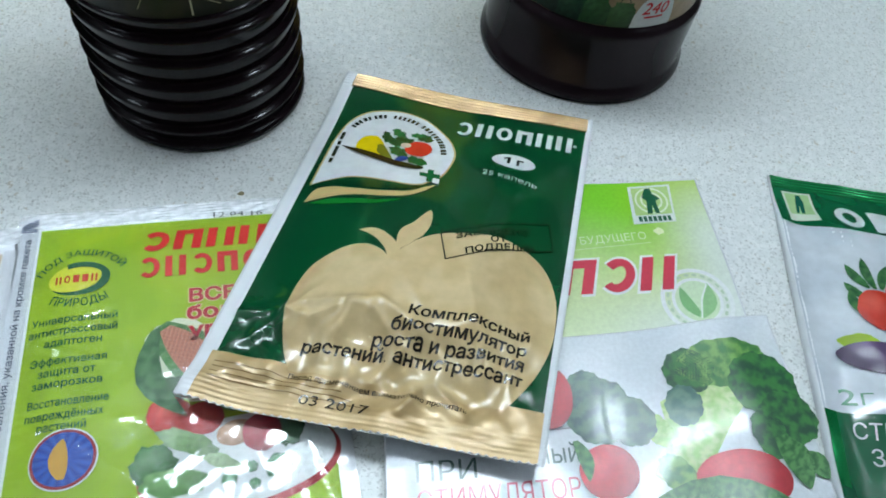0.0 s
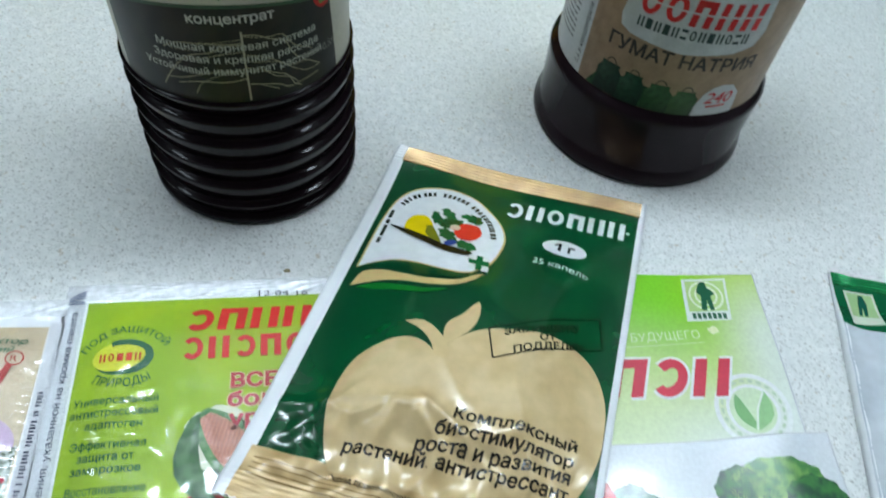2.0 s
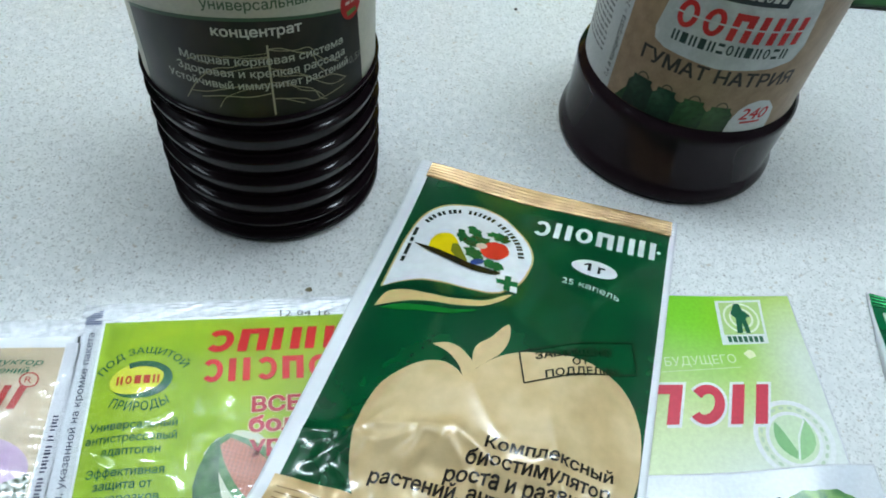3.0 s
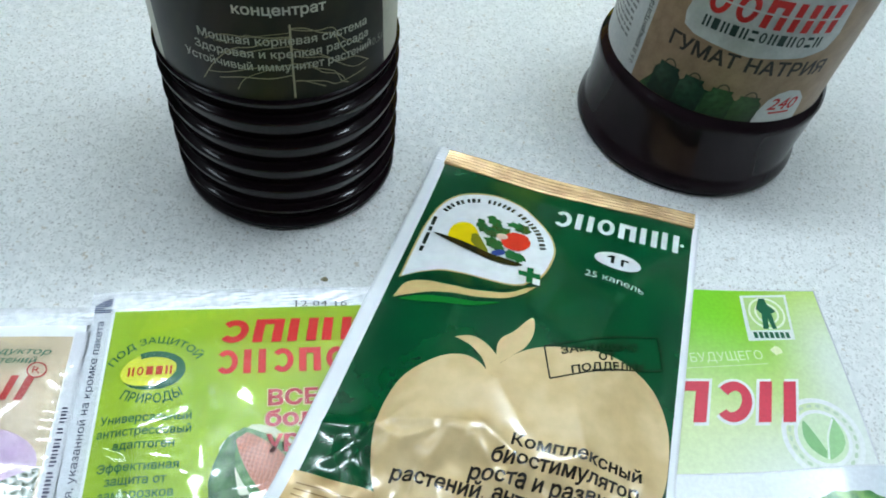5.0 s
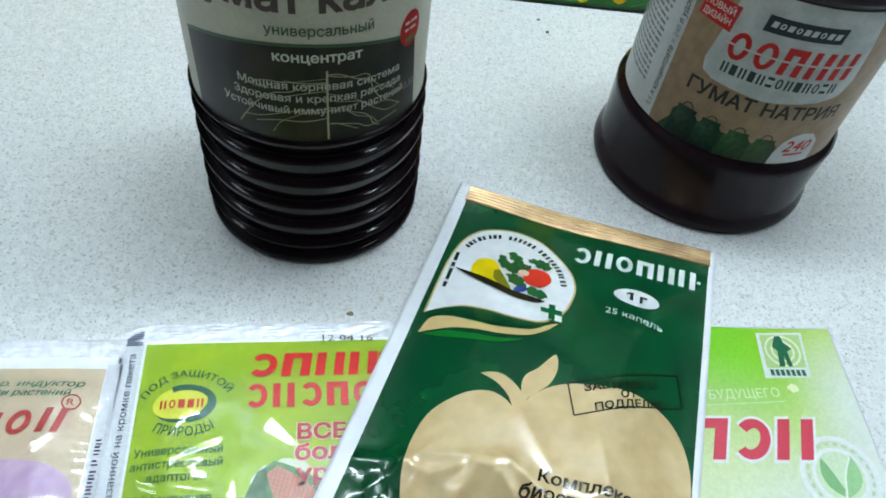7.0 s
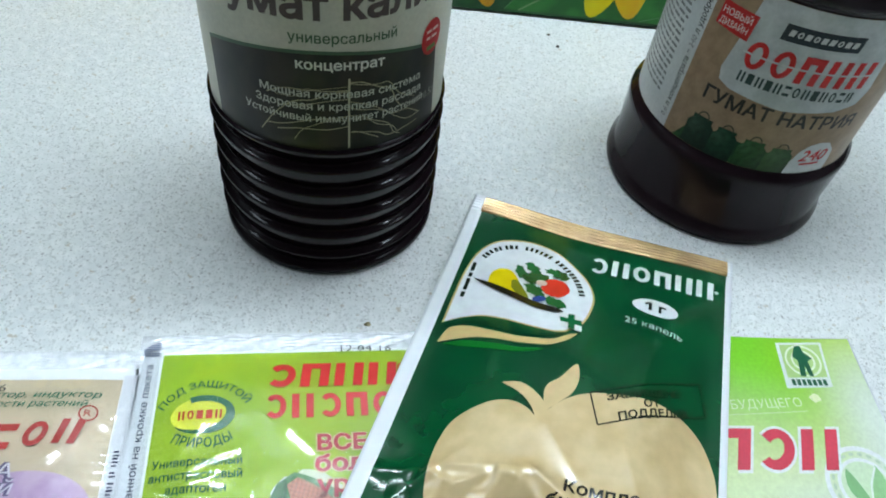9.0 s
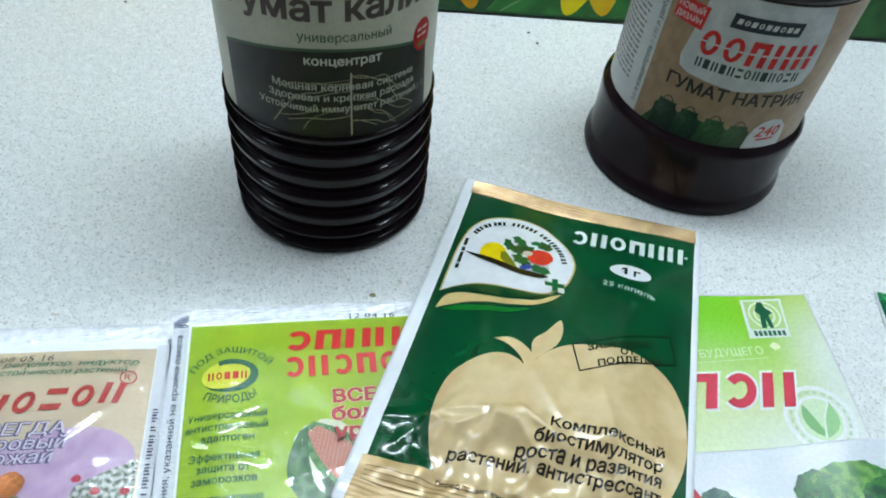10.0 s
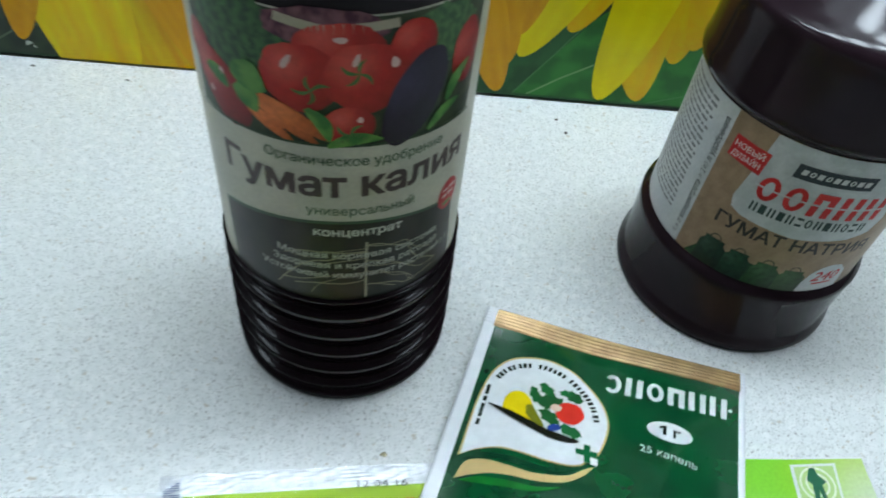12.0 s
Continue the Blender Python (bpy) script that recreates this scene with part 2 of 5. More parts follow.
def blob(cx, cy, rx, ry, turn=0.0, n=40, rough=0.0, lobes=7, seed=0):
    """An oval outline, uneven where rough is above 0."""
    rng = np.random.RandomState(seed)
    p1, p2 = rng.uniform(0, 6.28, 2)
    out = []
    for i in range(n):
        a = 2 * math.pi * i / n
        k = 1 + rough * (0.6 * math.sin(lobes * a + p1) + 0.4 * math.sin((2 * lobes + 1) * a + p2))
        x, y = rx * k * math.cos(a), ry * k * math.sin(a)
        c, s = math.cos(radians(turn)), math.sin(radians(turn))
        out.append((cx + x * c - y * s, cy + x * s + y * c))
    return out


def leaf(x0, y0, x1, y1, width, bow=0.0, n=10, blunt=0.75):
    """A pointed leaf or petal from its foot to its tip."""
    left, right = [], []
    dx, dy = x1 - x0, y1 - y0
    for i in range(n + 1):
        s = 0.5 - 0.5 * math.cos(math.pi * i / n)
        w = width * math.sin(math.pi * min(1, s * 0.93 + 0.07)) ** blunt
        b = bow * math.sin(math.pi * s)
        cx, cy = x0 + dx * s - dy * b, y0 + dy * s + dx * b
        n1 = math.hypot(dx, dy)
        left.append((cx - dy / n1 * w / 2, cy + dx / n1 * w / 2))
        right.append((cx + dy / n1 * w / 2, cy - dx / n1 * w / 2))
    return left + right[::-1]


def strip(points, width):
    """A narrow band along a bent line."""
    left, right = [], []
    for i, (x, y) in enumerate(points):
        ax, ay = points[max(i - 1, 0)]
        bx, by = points[min(i + 1, len(points) - 1)]
        n = math.hypot(bx - ax, by - ay) or 1
        w = width / 2
        left.append((x - (by - ay) / n * w, y + (bx - ax) / n * w))
        right.append((x + (by - ay) / n * w, y - (bx - ax) / n * w))
    return left + right[::-1]


def bend(points, n=5):
    """A smooth line through the given points."""
    out = []
    for i in range(len(points) - 1):
        p0, p1, p2, p3 = points[max(i - 1, 0)], points[i], points[i + 1], points[min(i + 2, len(points) - 1)]
        for k in range(n):
            t = k / n
            out.append(tuple(0.5 * (2 * b + (c - a) * t + (2 * a - 5 * b + 4 * c - d) * t * t + (3 * b - a - 3 * c + d) * t ** 3) for a, b, c, d in zip(p0, p1, p2, p3)))
    return out + [tuple(points[-1])]


def arc_points(cx, cy, r, a0, a1, n=24, ry=None):
    return [(cx + r * math.cos(radians(a0 + (a1 - a0) * i / n)), cy + (ry or r) * math.sin(radians(a0 + (a1 - a0) * i / n))) for i in range(n + 1)]


class Print:
    """Prints flat shapes onto a curved face. Units are millimetres: x to the right, y up on the face.
    lay(x, y, h) gives the place in the thing's own space, h metres above the face."""

    def __init__(self, thing, lay, material, edge=2.0, step=0.0001):
        self.thing, self.lay, self.material, self.edge, self.step = thing, lay, material, edge, step

    def mesh(self, name, pts, faces, color, level, edge=None, material=None, label="", parent=None):
        bm = bmesh.new()
        vs = [bm.verts.new((p[0], p[1], 0)) for p in pts]
        for f in faces:
            try:
                bm.faces.new([vs[i] for i in f])
            except ValueError:
                pass
        bmesh.ops.triangulate(bm, faces=bm.faces[:])
        edge = edge or self.edge
        for _ in range(8):
            long = [e for e in bm.edges if e.calc_length() > edge]
            if not long:
                break
            bmesh.ops.subdivide_edges(bm, edges=long, cuts=1)
            bmesh.ops.triangulate(bm, faces=[f for f in bm.faces if len(f.verts) > 3])
        bm.normal_update()
        for f in bm.faces:
            if f.normal.z < 0:
                f.normal_flip()
        bm.verts.index_update()
        xy = np.array([v.co[:2] for v in bm.verts]).reshape(-1, 2)
        tris = [tuple(v.index for v in f.verts) for f in bm.faces]
        bm.free()
        if not len(xy):
            return None
        cols = color(xy[:, 0], xy[:, 1]) if callable(color) else np.tile(color, (len(xy), 1))
        where = self.lay(xy[:, 0], xy[:, 1], self.step * (level + 0.4))
        return link_mesh(name, where, tris, material or self.material, parent or self.thing, label, True, cols)

    def poly(self, name, pts, color, level=1, **more):
        return self.mesh(name, pts, [tuple(range(len(pts)))], color, level, **more)

    def polys(self, name, many, color, level=1, **more):
        pts, faces = [], []
        for p in many:
            faces.append(tuple(range(len(pts), len(pts) + len(p))))
            pts += p
        return self.mesh(name, pts, faces, color, level, **more)

    def text(self, name, body, x0, y0, x1, cap, color, level=3, y1=None, bold=0.0, shear=0.0, arc=None, **more):
        """A line of writing from x0 to x1 on the baseline y0 (to y1), with capitals cap high. arc: (cx, cy, r, a0, a1) bends it."""
        pts, faces, wide = letters(body, bold, shear)
        if not len(pts):
            return None
        s = pts[:, 0] / wide
        if arc:
            cx, cy, r, a0, a1 = arc
            sign = 1 if a1 < a0 else -1
            a = np.radians(a0 + (a1 - a0) * s)
            rr = r + sign * pts[:, 1] * cap
            flat = np.stack([cx + rr * np.cos(a), cy + rr * np.sin(a)], 1)
        else:
            tilt = ((y1 if y1 is not None else y0) - y0) / (x1 - x0)
            flat = np.stack([x0 + s * (x1 - x0), y0 + pts[:, 1] * cap + s * (x1 - x0) * tilt], 1)
        return self.mesh(name, [tuple(p) for p in flat], faces, color, level, **more)

    def blocks(self, name, kinds, x0, y0, x1, high, color, level=3, lean=0.0, y1=None, gap=0.2, grow=0.0, label="", **more):
        """A word mark as a row of plain shapes, each a part: o a ring, i two bars, s a slab, h bars laid across, c an open ring, g an arch."""
        step = (x1 - x0) / len(kinds)
        for i, kind in enumerate(kinds):
            a, b = x0 + i * step + step * gap / 2 - grow, x0 + (i + 1) * step - step * gap / 2 + grow
            base = y0 + ((y1 if y1 is not None else y0) - y0) * (i + 0.5) / len(kinds)
            lo, hi = base - grow, base + high + grow
            sh = lambda x, y: (x + lean * (y - base), y)  # noqa: E731
            pane = lambda p, q, r, t: [sh(p, q), sh(r, q), sh(r, t), sh(p, t)]  # noqa: E731
            bar = (b - a) * 0.34
            if kind == "o":
                w = min(b - a, hi - lo) * 0.27
                ring = arc_points((a + b) / 2, (lo + hi) / 2, (b - a - w) / 2, 0, 360, 24, (hi - lo - w) / 2)
                many = [strip([sh(*p) for p in ring], w)]
            elif kind == "i":
                many = [pane(a, lo, a + bar, hi), pane(b - bar, lo, b, hi)]
            elif kind == "c":
                w = min(b - a, hi - lo) * 0.27
                ring = arc_points((a + b) / 2, (lo + hi) / 2, (b - a - w) / 2, 140, -140, 24, (hi - lo - w) / 2)
                many = [strip([sh(*p) for p in ring], w)]
            elif kind == "g":
                many = [pane(a, lo, a + bar, hi), pane(b - bar, lo, b, hi), pane(a + bar, hi - (hi - lo) * 0.24, b - bar, hi)]
            elif kind == "h":
                t = (hi - lo) * 0.28
                many = [pane(a, lo, b, lo + t), pane(a, hi - t, b, hi)]
            else:
                many = [pane(a, lo, b, hi)]
            self.polys(name, many, color, level, label=label, **more)

    def bars(self, name, x0, y0, x1, y1, lines, thick, color, level=3, seed=0, upright=False, **more):
        """Writing too small to read: short plain bars in lines."""
        rng = random.Random(seed)
        many = []
        for i in range(lines):
            y = y0 + (y1 - y0) * (i + 0.5) / lines
            x = x0
            while x < x1 - thick:
                w = rng.uniform(1.2, 4.5) * thick
                e = min(x + w, x1)
                many.append([(x, y - thick / 2), (e, y - thick / 2), (e, y + thick / 2), (x, y + thick / 2)])
                x = e + thick * 0.7
        if upright:
            many = [[(q[1], q[0]) for q in p] for p in many]
        return self.polys(name, many, color, level, **more)

    def patch(self, name, x0, y0, x1, y1, color, level=0, nx=40, ny=40, edge=None, **more):
        """A printed rectangle as an even grid; edge(x, y) may shift the points."""
        gx, gy = np.meshgrid(np.linspace(x0, x1, nx + 1), np.linspace(y0, y1, ny + 1))
        gx, gy = gx.ravel(), gy.ravel()
        if edge:
            gx, gy = edge(gx, gy)
        faces = [(j * (nx + 1) + i, j * (nx + 1) + i + 1, (j + 1) * (nx + 1) + i + 1, (j + 1) * (nx + 1) + i) for j in range(ny) for i in range(nx)]
        cols = color(gx, gy) if callable(color) else np.tile(color, (len(gx), 1))
        if y1 < y0:
            faces = [f[::-1] for f in faces]
        material, parent, label = more.get("material") or self.material, more.get("parent") or self.thing, more.get("label", "")
        return link_mesh(name, self.lay(gx, gy, self.step * (level + 0.4)), faces, material, parent, label, True, cols)


def shaded(color, light, cx, cy, r, lx=-0.35, ly=0.35, grain=0.0, size=1.5, seed=0):
    """The tones of a round thing in a printed picture: lighter to one side, darker at the rim."""
    def at(x, y):
        d = np.clip(np.hypot((x - cx) / r - lx, (y - cy) / r - ly), 0, 1.5) / 1.5
        base = np.array(color)[None, :] * (1 - 0.55 * d[:, None] ** 1.5) + np.array(light)[None, :] * (np.clip(0.45 - d, 0, 1)[:, None])
        if grain:
            base = base * (1 + grain * waves(x, y, size, seed, 3)[:, None])
        return np.clip(base, 0.002, 0.95)
    return at


def mottled(color, other, size, seed):
    def at(x, y):
        k = smooth(0.5 + 0.6 * waves(x, y, size, seed, 3))[:, None]
        return np.array(color)[None, :] * (1 - k) + np.array(other)[None, :] * k
    return at


def closed_sheet(name, lay, width, height, nu, nv, back, material, parent, label="", rows=None, x0=0.0):
    """A pouch body: a curved face over a flatter back, joined at the rim. width and height in millimetres."""
    xs, ys = np.linspace(x0, width, nu + 1), (rows if rows is not None else -np.linspace(0, height, nv + 1))
    nv = len(ys) - 1
    gx, gy = np.meshgrid(xs, ys)
    gx, gy = gx.ravel(), gy.ravel()
    front = lay(gx, gy, 0.0)
    rear = back(gx, gy)
    n = len(gx)
    faces = []
    w = nu + 1
    for j in range(nv):
        for i in range(nu):
            a, b, c, d = j * w + i, j * w + i + 1, (j + 1) * w + i + 1, (j + 1) * w + i
            faces += [(d, c, b, a), (n + a, n + b, n + c, n + d)]
    rim = [i for i in range(nu)] + [j * w + nu for j in range(nv)] + [nv * w + nu - i for i in range(nu)] + [(nv - j) * w for j in range(nv)]
    for k in range(len(rim)):
        a, b = rim[k], rim[(k + 1) % len(rim)]
        faces.append((a, b, n + b, n + a))
    return link_mesh(name, np.concatenate([front, rear]), faces, material, parent, label, True)


def thing(name, x, y, turn, label, category, group="", z=0.0):
    ob = new(name)
    ob.empty_display_size = 0.02
    ob.matrix_basis = pose(x, y, z, 0, 0, turn)
    return tagged(ob, label, category, group)

# ---- the room ----
WALL_TURN, WALL_Y = 2.75, 0.3955        # the splashback wall runs slightly askew


def structure(ob, label, category):
    return tagged(ob, label, category, kind="structure")


def along_wall(ob):
    ob.matrix_basis = pose(0, WALL_Y, 0, 0, 0, WALL_TURN)
    return ob


top = along_wall(part("worktop", box(-1.3, -0.62, -0.038, 1.3, -0.0013, 0.0, 0.0008), M_TABLE))
structure(top, "off-white speckled laminate kitchen worktop", "worktop")
along_wall(structure(part("worktop_base", box(-1.28, -0.56, -0.88, 1.28, -0.02, -0.0385), M_BASE), "plain board front under the worktop", "cabinet"))
along_wall(structure(part("wall_north", box(-2.0, 0.006, -0.9, 2.0, 0.12, 1.75), M_WALL), "plain painted wall behind the worktop", "wall"))
structure(part("wall_south", box(-2.4, -3.1, -0.9, 2.4, -3.0, 1.75), M_WALL), "plain painted wall", "wall")
structure(part("wall_west", box(-2.1, -3.0, -0.9, -2.0, 0.7, 1.75), M_WALL), "plain painted wall", "wall")
structure(part("wall_east", box(2.0, -3.0, -0.9, 2.1, 0.7, 1.75), M_WALL), "plain painted wall", "wall")
structure(part("floor", box(-2.4, -3.1, -0.95, 2.4, 0.7, -0.9), M_FLOOR), "plain unseen floor, set dark for reflections in the bottles", "floor")
structure(part("ceiling", box(-2.4, -3.1, 1.75, 2.4, 0.7, 1.85), M_CEIL), "plain white ceiling", "ceiling")


def ceiling_light(x, y, length):
    ob = thing("ceiling_light", x, y, 0, "long white ceiling light with a bright diffuser", "lamp", "ceiling lights", 1.70)
    part("housing", box(-0.17, -length / 2 - 0.03, 0.012, 0.17, length / 2 + 0.03, 0.0495, 0.004), M_METAL, ob)
    part("diffuser", box(-0.14, -length / 2, -0.02, 0.14, length / 2, 0.0115, 0.006), M_LAMP, ob, "glowing white diffuser")


ceiling_light(1.45, -0.03, 0.9)
ceiling_light(-1.5, -0.03, 0.9)


def added_wall_lamp(x):
    """A slim lamp added out of view on the wall over the worktop, with five small diffusers."""
    ob = thing("added_wall_lamp", 0, 0, 0, "added slim white wall lamp, unseen, with five bright diffusers", "lamp")
    ob.matrix_basis = pose(0, WALL_Y, 0, 0, 0, WALL_TURN) @ pose(x, -0.06, 0.74)
    part("housing", box(-0.31, -0.045, 0.012, 0.31, 0.0655, 0.06, 0.006), M_METAL, ob)
    for k in range(5):
        part("diffuser", box(0.12 * k - 0.28, -0.032, 0.0, 0.12 * k - 0.20, 0.032, 0.0115, 0.004), M_STRIP, ob, "glowing white diffuser")


added_wall_lamp(0.03)


# ---- the printed splashback ----
def splashback():
    ob = along_wall(new("splashback"))
    tagged(ob, "glossy wall panel printed with yellow sunflower petals and green leaves", "splashback", kind="structure")
    part("panel", box(-1.3, -0.0005, 0.0005, 1.3, 0.0055, 0.60, 0.0008), plain("panel_edge", rgb(20, 26, 18), 0.3), ob, "dark glass panel")
    pr = Print(ob, lambda x, y, h: np.stack([x / 1000, -0.0006 - h + 0 * x, y / 1000], 1), M_GLASS_PRINT, 6.0, 0.00003)
    pr.patch("leaf_ground", -1290, 0.6, 1290, 590, mottled(rgb(34, 52, 34), rgb(40, 84, 44), 90, 4), 0, 240, 60)
    green = lambda s: mottled(rgb(38, 98, 42), rgb(52, 122, 52), 22, s)  # noqa: E731
    pr.poly("leaf", [(12, 2), (42, 44), (60, 62), (118, 50), (112, 2)], green(5), 1, edge=5)
    pr.poly("leaf", [(-12, 2), (-14, 80), (30, 80), (40, 42), (11, 2)], mottled(rgb(36, 74, 40), rgb(44, 92, 50), 18, 6), 1, edge=5)
    pr.poly("leaf", [(112, 2), (119, 55), (260, 130), (280, 2)], mottled(rgb(34, 78, 36), rgb(50, 105, 52), 30, 8), 1, edge=6)
    pr.poly("leaf", [(-270, 2), (-262, 60), (-120, 60), (-105, 2)], mottled(rgb(40, 52, 42), rgb(52, 68, 50), 24, 9), 1, edge=6)
    pr.poly("leaf_vein", strip([(19, 2.2), (34, 13), (52, 24), (72, 33)], 0.9), rgb(110, 150, 96), 2)
    pr.poly("leaf_vein", strip([(12, 2.2), (28, 25), (42, 46)], 0.7), rgb(70, 122, 70), 2)
    pr.poly("leaf_vein", strip([(80, 2.5), (96, 8), (110, 11)], 0.5), rgb(80, 130, 80), 2)
    pr.poly("leaf_vein", strip([(-240, 3), (-222, 14), (-210, 18)], 0.9), rgb(84, 100, 78), 2)

    def petal(x0, y0, x1, y1, width, dark, lite, level, lean=0.0, seed=1):
        n = math.hypot(x1 - x0, y1 - y0)

        def tone(x, y):
            s = np.clip(((x - x0) * (x1 - x0) + (y - y0) * (y1 - y0)) / n / n, 0, 1)
            across = ((x - x0) * (y1 - y0) - (y - y0) * (x1 - x0)) / n / width
            k = smooth(0.55 + 0.3 * np.sin(across * 17 + seed) * (0.4 + 0.6 * np.sin(across * 41 + 2 * seed)) + 0.35 * (0.5 - s))[:, None]
            return np.array(dark)[None] * (1 - k) + np.array(lite)[None] * k
        pts = [(x, max(y, 0.7)) for x, y in leaf(x0, y0, x1, y1, width, lean, 18, 0.5)]
        pr.poly("petal", pts, tone, level, edge=4)

    YEL, LEM, ORA, DEEP = rgb(218, 196, 6), rgb(226, 212, 4), rgb(220, 164, 12), rgb(202, 138, 10)
    # right-hand flower
    petal(58, 130, 86, 26, 28, ORA, YEL, 3, 0.05, 3)
    petal(72, 120, 74, 3.2, 30, ORA, YEL, 4, -0.06, 5)
    petal(66, 130, 55, 2.2, 30, YEL, LEM, 5, 0.03, 7)
    petal(60, 120, 33, 38, 24, ORA, YEL, 6, 0.0, 9)
    petal(48, 120, 12, 23, 25, YEL, LEM, 7, 0.02, 11)
    petal(20, 120, 9, 34, 22, DEEP, ORA, 8, 0.0, 13)
    petal(-16, 90, 6, 18, 26, DEEP, ORA, 9, 0.0, 15)
    petal(-14, 70, 4, 2.5, 20, DEEP, ORA, 10, 0.0, 17)
    petal(100, 130, 92, 34, 26, ORA, YEL, 11, 0.0, 19)
    petal(110, 130, 150, 48, 30, YEL, LEM, 12, 0.0, 21)
    petal(130, 140, 215, 70, 32, ORA, YEL, 13, 0.0, 23)
    petal(-34, 120, -44, 20, 30, ORA, YEL, 14, 0.0, 24)
    petal(-60, 120, -86, 8, 34, DEEP, YEL, 15, 0.0, 26)
    # left-hand flower
    petal(-190, 120, -145, -26, 46, DEEP, YEL, 16, 0.0, 25)
    petal(-200, 120, -181, -36, 48, ORA, LEM, 17, 0.0, 27)
    petal(-172, 120, -116, -30, 36, DEEP, ORA, 18, 0.0, 33)
    petal(-196, 110, -220, 9.3, 22, DEEP, ORA, 19, 0.0, 29)
    petal(-190, 110, -252, 4, 40, DEEP, YEL, 20, -0.1, 31)
    petal(-210, 120, -300, 20, 40, ORA, YEL, 21, -0.1, 35)
    pr.polys("scratch_mark", [blob(-218, 7.4, 1.6, 1.1, 20, 12, 0.35, 3, 2), blob(-215.6, 5.6, 0.9, 0.5, -40, 10, 0.3, 3, 4)], rgb(190, 200, 190), 3, label="small white chip in the print")
    return ob


splashback()


def crumb(x, y, r, color, seed, stretch=1.0):
    pts = blob(0, 0, r, r * 0.7, seed * 40, 9, 0.25, 3, seed)
    verts = [(px * stretch, py, 0) for px, py in pts] + [(px * 0.5 * stretch, py * 0.5, r * 0.5) for px, py in pts]
    n = len(pts)
    faces = [(i, (i + 1) % n, n + (i + 1) % n, n + i) for i in range(n)] + [tuple(n + i for i in range(n)), tuple(reversed(range(n)))]
    ob = link_mesh("crumb", verts, faces, plain("crumb_matter", color, 0.7, scale=900), None, "", True)
    ob.location = (x, y, 0.00002)
    tagged(ob, "tiny dark crumb lying on the white worktop", "crumb", "crumbs")


crumb(0.038, 0.371, 0.0011, rgb(60, 55, 50), 1)
crumb(0.034, 0.3805, 0.0008, rgb(90, 80, 70), 2, 1.6)
crumb(-0.170, 0.374, 0.0008, rgb(80, 78, 74), 3, 1.5)
crumb(-0.215, 0.377, 0.0009, rgb(110, 108, 100), 4, 1.5)
crumb(-0.030, 0.2005, 0.0012, rgb(150, 140, 105), 5)


# ---- the tall ribbed bottle ----
def body_radius(z, rows):
    return np.interp(z, [r[1] for r in rows], [r[0] for r in rows])


